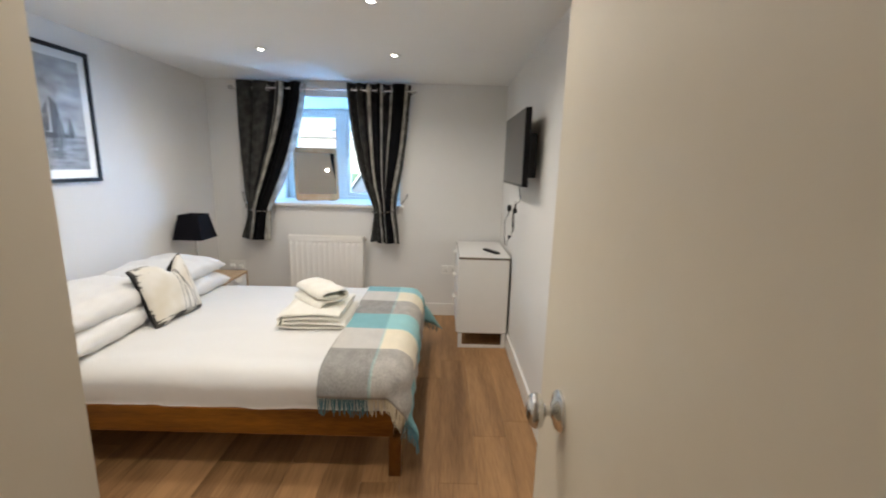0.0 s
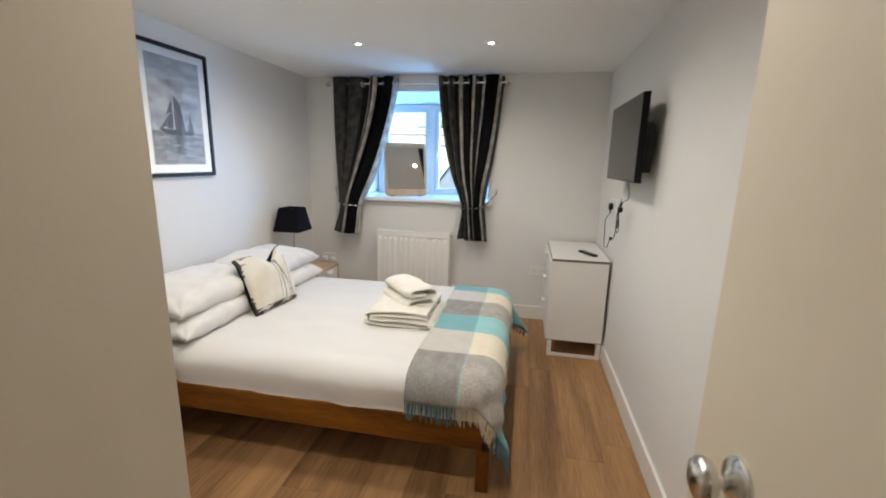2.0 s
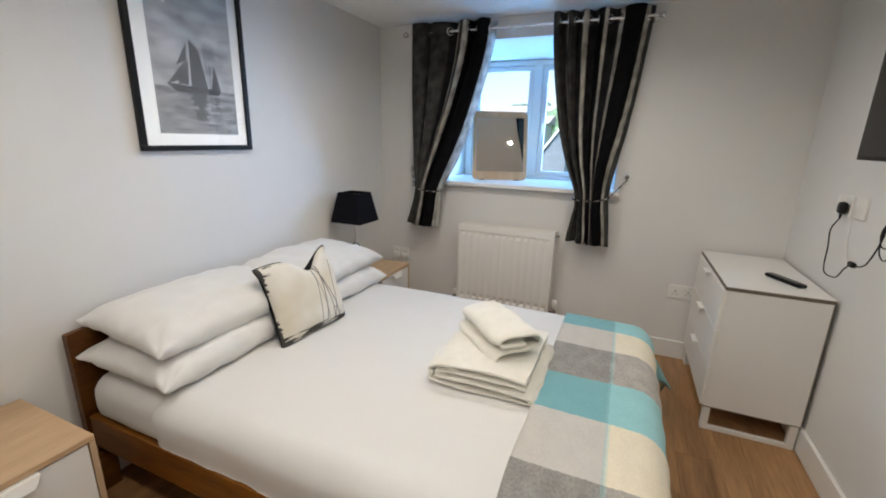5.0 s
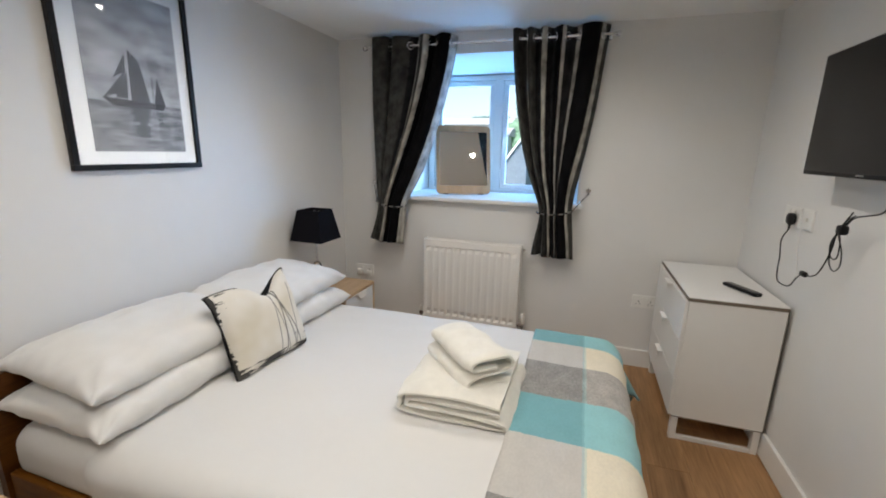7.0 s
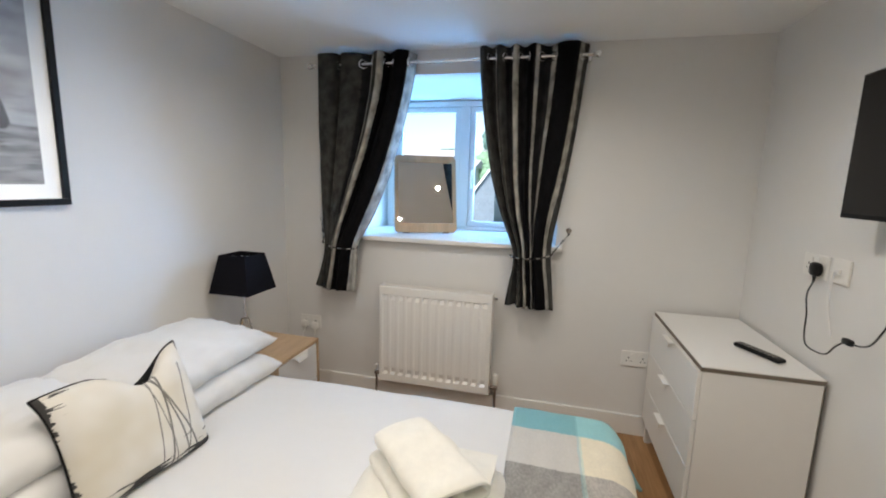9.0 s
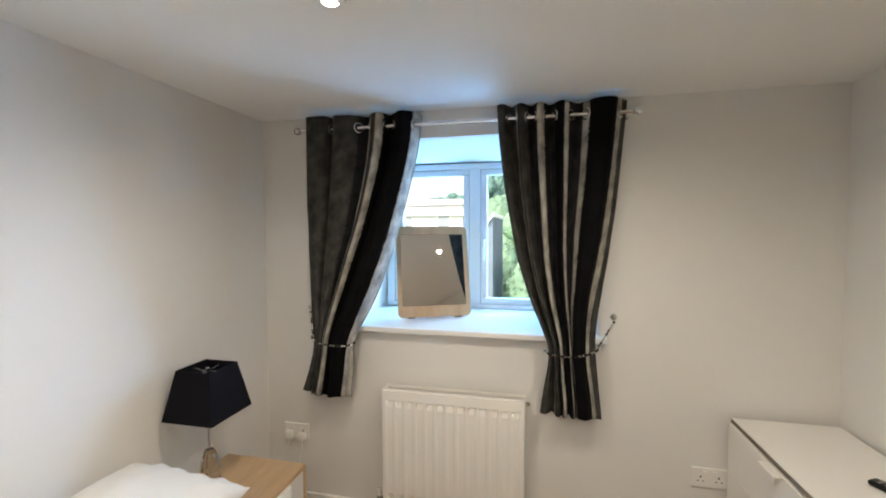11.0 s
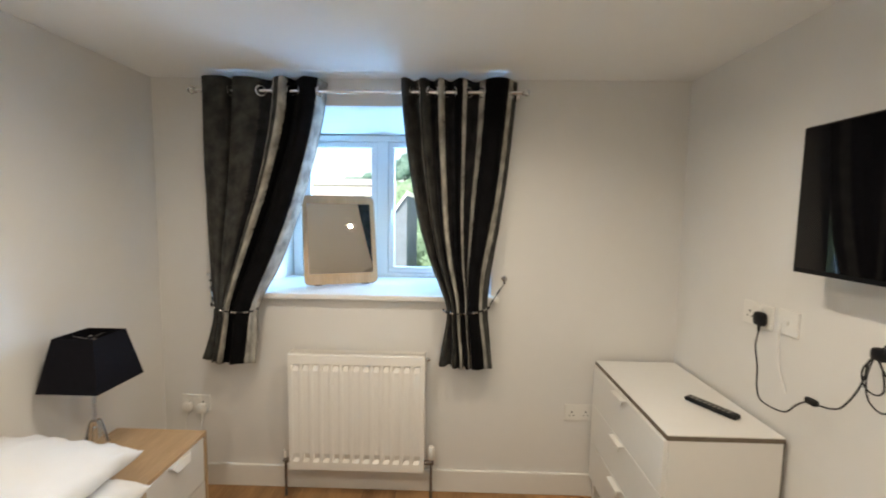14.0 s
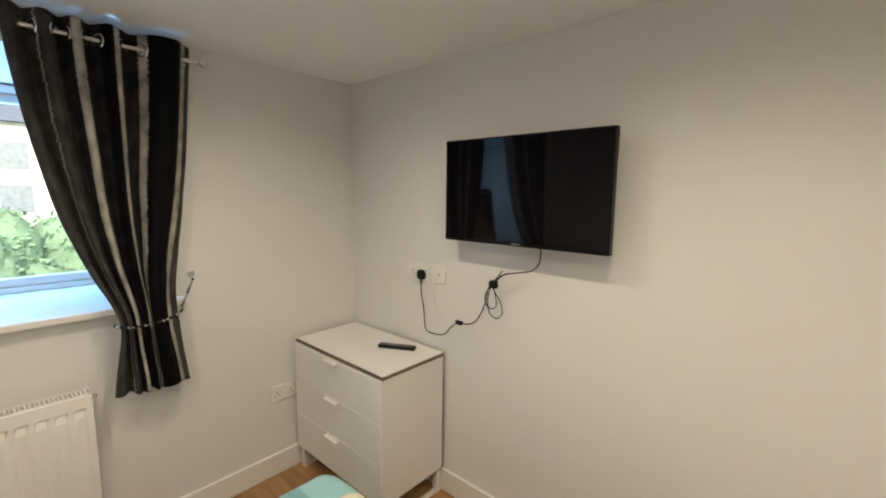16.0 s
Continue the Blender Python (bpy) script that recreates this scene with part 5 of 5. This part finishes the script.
# ---- picture ----
def print_material():
    """A grey sea and cloudy sky, printed."""
    m, n, l, b = node_base("sea_print", 0.55)
    co = n.new("ShaderNodeTexCoord")
    sp = n.new("ShaderNodeSeparateXYZ")
    l.new(co.outputs["Object"], sp.inputs[0])
    cloud = n.new("ShaderNodeTexNoise")
    mp = n.new("ShaderNodeMapping")
    mp.inputs["Scale"].default_value = (1, 4, 9)
    l.new(co.outputs["Object"], mp.inputs["Vector"])
    l.new(mp.outputs[0], cloud.inputs["Vector"])
    cloud.inputs["Scale"].default_value, cloud.inputs["Detail"].default_value = 1.4, 6
    sea = n.new("ShaderNodeTexNoise")
    mp2 = n.new("ShaderNodeMapping")
    mp2.inputs["Scale"].default_value = (1, 9, 48)
    l.new(co.outputs["Object"], mp2.inputs["Vector"])
    l.new(mp2.outputs[0], sea.inputs["Vector"])
    sea.inputs["Scale"].default_value, sea.inputs["Detail"].default_value = 1.0, 4
    r1 = n.new("ShaderNodeValToRGB")
    r1.color_ramp.elements[0].position, r1.color_ramp.elements[1].position = 0.33, 0.66
    r1.color_ramp.elements[0].color, r1.color_ramp.elements[1].color = (0.17, 0.17, 0.18, 1), (0.43, 0.43, 0.445, 1)
    l.new(cloud.outputs["Fac"], r1.inputs["Fac"])
    r2 = n.new("ShaderNodeValToRGB")
    r2.color_ramp.elements[0].position, r2.color_ramp.elements[1].position = 0.35, 0.62
    r2.color_ramp.elements[0].color, r2.color_ramp.elements[1].color = (0.12, 0.12, 0.127, 1), (0.28, 0.28, 0.29, 1)
    l.new(sea.outputs["Fac"], r2.inputs["Fac"])
    k = n.new("ShaderNodeMix")
    k.data_type = "RGBA"
    l.new(mathn(n, l, "LESS_THAN", sp.outputs["Z"], 0.255), k.inputs["Factor"])
    l.new(r1.outputs["Color"], k.inputs["A"])
    l.new(r2.outputs["Color"], k.inputs["B"])
    l.new(k.outputs["Result"], b.inputs["Base Color"])
    return m


M["print"] = print_material()


def picture():
    Y0, Y1, Z0, Z1 = 1.945, 2.475, 1.263, 1.985
    o = thing("framed_picture", (XL, (Y0 + Y1) / 2, Z0), "black framed grey print of a sailing boat in a white mount", "picture")
    X = XL + 0.024
    f = 0.022
    for b in (box(XL + 0.002, X, Y0, Y1, Z0, Z0 + f, 0.002), box(XL + 0.002, X, Y0, Y1, Z1 - f, Z1, 0.002),
              box(XL + 0.002, X, Y0, Y0 + f, Z0 + f, Z1 - f, 0.002), box(XL + 0.002, X, Y1 - f, Y1, Z0 + f, Z1 - f, 0.002)):
        part("frame", b, M["frame_black"], o, "black frame moulding")
    part("mount", box(XL + 0.002, X - 0.012, Y0 + f, Y1 - f, Z0 + f, Z1 - f), M["mount"], o, "white card mount")
    p = part("print", box(X - 0.0119, X - 0.0108, Y0 + 0.085, Y1 - 0.07, Z0 + 0.07, Z1 - 0.065), M["print"], o, "grey printed sea and cloudy sky")

    def shape(name, pts, mat, depth):
        bm = bmesh.new()
        vs = [bm.verts.new((X - 0.0108 + depth, a, c)) for a, c in pts]
        ws = [bm.verts.new((X - 0.0108, a, c)) for a, c in pts]
        bm.faces.new(vs)
        for i in range(len(pts)):
            j = (i + 1) % len(pts)
            bm.faces.new((vs[i], vs[j], ws[j], ws[i]))
        bmesh.ops.recalc_face_normals(bm, faces=bm.faces)
        part(name, bm, mat, p)

    shape("mainsail", [(2.196, 1.717), (2.237, 1.679), (2.268, 1.523), (2.190, 1.521)], M["sail_grey"], 0.0004)
    shape("jib", [(2.184, 1.699), (2.178, 1.630), (2.131, 1.606)], M["sail_grey"], 0.0004)
    shape("flying_jib", [(2.183, 1.642), (2.140, 1.548), (2.086, 1.530)], M["sail_grey"], 0.0005)
    shape("foresail", [(2.184, 1.634), (2.178, 1.533), (2.130, 1.533)], M["sail_grey"], 0.0003)
    shape("mizzen", [(2.306, 1.624), (2.332, 1.523), (2.284, 1.524)], M["sail_grey"], 0.0004)
    shape("mast", [(2.1945, 1.737), (2.1965, 1.737), (2.187, 1.520), (2.1835, 1.520)], M["print_pale"], 0.0006)
    shape("mizzen_mast", [(2.284, 1.628), (2.2858, 1.628), (2.279, 1.518), (2.277, 1.518)], M["hull_grey"], 0.0006)
    shape("hull", [(2.080, 1.532), (2.333, 1.524), (2.318, 1.501), (2.122, 1.501)], M["hull_grey"], 0.0012)
    rng = random.Random(3)
    for k in range(17):
        zz = 1.498 - k * 0.0066
        c, hw = 2.222 + 0.006 * math.sin(k * 1.7), (0.050 - 0.0012 * k) * (0.55 if k in (8, 9) else 1) + rng.uniform(-0.006, 0.006)
        shape("reflection", [(c - hw, zz + 0.001), (c - hw * 0.6, zz + 0.0035), (c + hw * 0.6, zz + 0.0035), (c + hw, zz), (c + hw * 0.5, zz - 0.0032), (c - hw * 0.7, zz - 0.0032)], M["reflection_grey"], 0.0003)
    for k in range(4):
        zz, c = 1.488 - 0.013 * k, 2.305 + 0.004 * math.sin(k * 2.3)
        shape("reflection", [(c - 0.016, zz), (c, zz + 0.004), (c + 0.016, zz), (c, zz - 0.004)], M["reflection_grey"], 0.0003)
    part("hanging_loop", box(XL, XL + 0.010, Y0 - 0.009, Y0 - 0.0005, Z1 - 0.175, Z1 - 0.163, 0.002), M["frame_black"], o, "small black hanging loop")
    g = part("glazing", box(X - 0.0075, X - 0.0055, Y0 + f, Y1 - f, Z0 + f, Z1 - f), M["picture_glass"], o, "clear picture glass")
    g.visible_shadow = False


picture()


# ---- downlights ----
def downlight(x, y):
    o = thing("downlight", (x, y, CEIL - 0.006), "lit round recessed downlight with a pale trim ring", "downlight", "ceiling downlights")
    part("trim", lathe([(0.019, -0.001), (0.021, -0.005), (0.040, -0.005), (0.043, -0.0005), (0.043, 0.0)], (x, y, CEIL), "z", 28), M["upvc"], o, "white trim ring", smooth=True)
    part("lens", lathe([(0.0, -0.0035), (0.0155, -0.0035), (0.0155, -0.001)], (x, y, CEIL), "z", 24), M["bulb"], o, "glowing lens")


for lx, ly in LAMPS:
    downlight(lx, ly)


# ---- outside ----
M["lawn"] = material("lawn", (0.19, 0.31, 0.20), 0.95, vary=0.35, scale=0.6, bump=0.6, bump_scale=8)
M["leaf"] = material("hedge_leaf", (0.19, 0.31, 0.20), 0.8, vary=0.3, scale=3)
M["leaf_dark"] = material("tree_leaf", (0.13, 0.24, 0.21), 0.8, vary=0.3, scale=2)
M["bark"] = material("bark", (0.12, 0.09, 0.06), 0.9, vary=0.3)
M["render"] = material("white_house_render", (0.72, 0.72, 0.70), 0.9, vary=0.05, scale=1)
M["slate"] = material("grey_roof_slate", (0.16, 0.20, 0.25), 0.7, vary=0.2, scale=3)
# far roofs and panes coloured paler, as overexposed daylight washes them out
M["pale_tiles"] = material("washed_out_tiles", (0.52, 0.50, 0.49), 0.85, vary=0.15, scale=3)
M["house_glass"] = material("pale_house_glass", (0.25, 0.29, 0.33), 0.1, vary=0.2)

GZ = -1.2


def hill(y):
    """The ground's height: level near the house, then rising."""
    return GZ + 0.010 * max(0.0, min(y, 75) - 4) + 0.085 * max(0.0, min(y, 75) - 14)


def ground_at(u, v):
    w = (v - 0.3) / 0.7
    y = 4.2 + (900 * w * w if w > 0 else -1800 * w * w)
    return Vector((-400 + 800 * u, y, hill(y) - 0.05))


solid("ground", grid(lambda u, v: ground_at(u, v), 60, 70), M["lawn"], "sloping green lawn outside the window", "ground", kind="structure", smooth=True)


def leaves(bm, centre, radii, count, size, rng):
    for _ in range(count):
        d = Vector((rng.gauss(0, 1), rng.gauss(0, 1), rng.gauss(0, 1))).normalized() * rng.uniform(0.75, 1.05)
        p = Vector(centre) + Vector([d[i] * radii[i] for i in range(3)])
        a = Vector((rng.uniform(-1, 1), rng.uniform(-1, 1), rng.uniform(-1, 1))).normalized()
        b = a.orthogonal().normalized()
        s = size * rng.uniform(0.6, 1.3)
        bm.faces.new([bm.verts.new(p + q) for q in (a * s, b * s * 0.6, -a * s, -b * s * 0.6)])


def lump(bm, centre, radii, rng):
    """The dense inside of a crown, under its outer leaves."""
    got = bmesh.ops.create_icosphere(bm, subdivisions=3, radius=1.0)
    for v in got["verts"]:
        v.co = Vector(centre) + Vector([v.co[i] * radii[i] * rng.uniform(0.84, 1.0) for i in range(3)])


def bush(x, y, w, h, seed, name="hedge_bush"):
    rng = random.Random(seed)
    o = thing(name, (x, y, hill(y)), "leafy green bush on the lawn", "bush", "garden bushes")
    z = o.location.z
    part("stem", tube([(x, y, z - 0.1), (x, y, z + h * 0.4)], [0.08, 0.04]), M["bark"], o)
    bm = bmesh.new()
    for _ in range(9):
        c = (x + rng.uniform(-0.6, 0.6) * w, y + rng.uniform(-0.3, 0.3) * w, z + h * rng.uniform(0.35, 0.75))
        lump(bm, c, (w * 0.45, w * 0.4, h * 0.32), rng)
        leaves(bm, c, (w * 0.45, w * 0.4, h * 0.32), 420, 0.035 + 0.012 * h, rng)
    part("crown", bm, M["leaf"], o)


def tree(x, y, h, w, seed):
    rng = random.Random(seed)
    z = hill(y)
    o = thing("tree", (x, y, z), "dark green broadleaf tree in the distance", "tree", "far trees")
    part("trunk", tube([(x, y, z - 0.2), (x + 0.1, y, z + h * 0.35), (x, y, z + h * 0.7)], [0.03 * h, 0.022 * h, 0.01 * h]), M["bark"], o)
    bm = bmesh.new()
    for _ in range(12):
        c = (x + rng.uniform(-0.7, 0.7) * w, y + rng.uniform(-0.4, 0.4) * w, z + h * rng.uniform(0.45, 0.88))
        lump(bm, c, (w * 0.42, w * 0.4, h * 0.16), rng)
        leaves(bm, c, (w * 0.42, w * 0.4, h * 0.16), 260, 0.022 * h, rng)
    part("crown", bm, M["leaf_dark"], o)


def house(x, y, w, d, h, label, roof=1.6, cols=3, tiles="slate"):
    z = hill(y) - 0.3
    o = thing("house", (x, y, z), label, "house", "houses outside")
    part("wall", box(x - w / 2, x + w / 2, y - d / 2, y + d / 2, z, z + h), M["render"], o, "white rendered walls")
    bm = bmesh.new()
    e = 0.3
    vs = [bm.verts.new(p) for p in ((x - w / 2 - e, y - d / 2 - e, z + h), (x + w / 2 + e, y - d / 2 - e, z + h), (x + w / 2 + e, y + d / 2 + e, z + h), (x - w / 2 - e, y + d / 2 + e, z + h), (x - w / 2 - e, y, z + h + roof), (x + w / 2 + e, y, z + h + roof))]
    for f in ((0, 1, 5, 4), (2, 3, 4, 5), (1, 2, 5), (3, 0, 4), (3, 2, 1, 0)):
        bm.faces.new([vs[k] for k in f])
    part("roof", bm, M[tiles], o, "grey slate roof" if tiles == "slate" else "pale washed-out roof")
    for k in range(cols):
        cx = x - w / 2 + w * (k + 0.5) / cols
        for zz in ((z + 0.9, z + h - 1.7) if h > 4 else (z + 0.9,)):
            p = part("window", box(cx - 0.5, cx + 0.5, y - d / 2 - 0.06, y - d / 2 + 0.02, zz, zz + 1.1), M["upvc"], o)
            part("pane", box(cx - 0.43, cx + 0.43, y - d / 2 - 0.075, y - d / 2 - 0.061, zz + 0.07, zz + 1.03), M["house_glass"], p)


house(3.5, 25.5, 7.2, 5.5, 4.1, "white rendered house with a grey roof beyond the hedge", 1.3, 3)
house(-12, 46, 12, 7, 2.3, "long white bungalow far across the valley", 0.9, 4, "pale_tiles")
house(-24, 52, 12, 7, 2.2, "long white bungalow far across the valley", 0.9, 4, "pale_tiles")
house(-9.8, 36, 9, 5, 1.9, "low white cottage with a pale roof across the valley", 0.7, 3, "pale_tiles")
house(-3.5, 13.5, 4.2, 4.5, 1.35, "low outbuilding with a grey slate roof", 0.75, 2)


def shed():
    x0, x1, y0, y1, z0 = -1.75, -0.56, 10.0, 12.4, GZ - 0.1
    za, zb = 0.15, 1.80
    o = thing("garden_shed", (x0, y0, z0), "blue-grey slate hung shed with a steep roof", "shed")
    bm = bmesh.new()
    a = [bm.verts.new((x, y0, z)) for x, z in ((x0, z0), (x1, z0), (x1, zb), (x0, za))]
    b = [bm.verts.new((x, y1, z)) for x, z in ((x0, z0), (x1, z0), (x1, zb), (x0, za))]
    bm.faces.new(a)
    bm.faces.new(b[::-1])
    for k in range(4):
        bm.faces.new((a[k], b[k], b[(k + 1) % 4], a[(k + 1) % 4]))
    bmesh.ops.recalc_face_normals(bm, faces=bm.faces)
    part("wall", bm, M["slate"], o)
    # roof slab takes the plain white of the window frames
    bm = bmesh.new()
    a = [bm.verts.new((x, y0 - 0.08, z)) for x, z in ((x0 - 0.08, za - 0.10), (x1 + 0.02, zb + 0.01), (x1 + 0.02, zb + 0.07), (x0 - 0.08, za - 0.04))]
    b = [bm.verts.new((v.co.x, y1 + 0.08, v.co.z)) for v in a]
    bm.faces.new(a)
    bm.faces.new(b[::-1])
    for k in range(4):
        bm.faces.new((a[k], b[k], b[(k + 1) % 4], a[(k + 1) % 4]))
    bmesh.ops.recalc_face_normals(bm, faces=bm.faces)
    part("roof", bm, M["upvc"], o, "pale roof edge")


shed()
for k, (bx, by, bw, bh) in enumerate(((0.62, 11.0, 1.0, 2.3), (1.4, 11.6, 1.2, 2.3), (2.8, 12.2, 1.3, 2.2), (4.2, 12.6, 1.3, 2.2), (-0.6, 14.5, 1.0, 2.2), (-0.9, 24, 1.7, 2.6), (-2.6, 31, 2.2, 3.2), (-0.6, 33, 2.2, 3.0), (-4.2, 38, 2.4, 3.0), (-1.6, 40, 2.6, 3.6), (1.5, 42, 2.6, 3.6))):
    bush(bx, by, bw, bh, 40 + k)
for k, (tx, ty, th, tw) in enumerate(((-4.4, 57, 6.6, 2.2), (-1.2, 54, 6.6, 2.6), (1.8, 55, 6.8, 2.8), (5.0, 55, 7.0, 2.8), (-2.6, 58, 8.0, 2.6), (0.4, 60, 9.0, 3.0), (3.4, 62, 9.5, 3.2), (6.6, 60, 9.2, 3.2), (10, 63, 9.5, 3.4), (13.5, 60, 9, 3.2), (-11.2, 60, 3.4, 1.9), (-14.6, 62, 3.2, 1.8), (-5.0, 47, 5.5, 1.6))):
    tree(tx, ty, th, tw, 70 + k)


# ---- floor planks ----
def planks():
    w, ln = 0.176, 1.22
    rng = random.Random(11)
    mesh = {}

    def plank(x0, x1, y0, y1):
        key = (round(x1 - x0, 3), round(y1 - y0, 3))
        if key not in mesh:
            bm = box(0.0003, key[0] - 0.0003, 0.0003, key[1] - 0.0003, -0.006, 0.0, 0.0007, 1)
            me = bpy.data.meshes.new("plank")
            bm.to_mesh(me)
            bm.free()
            me.materials.append(M["plank"])
            mesh[key] = me
        o = new("plank", mesh[key])
        o.parent = floor
        o.location = Vector((x0, y0, 0)) - floor.location

    x = XL
    while x < XR - 0.001:
        x1 = min(x + w, XR)
        y = -2.0 - rng.uniform(0, ln)
        south = JY if x1 < JX else -2.0
        while y < YN - 0.001:
            a, b = max(y, south), min(y + ln, YN)
            if b - a > 0.02:
                plank(x, x1, a, b)
            y += ln
        x = x1


planks()
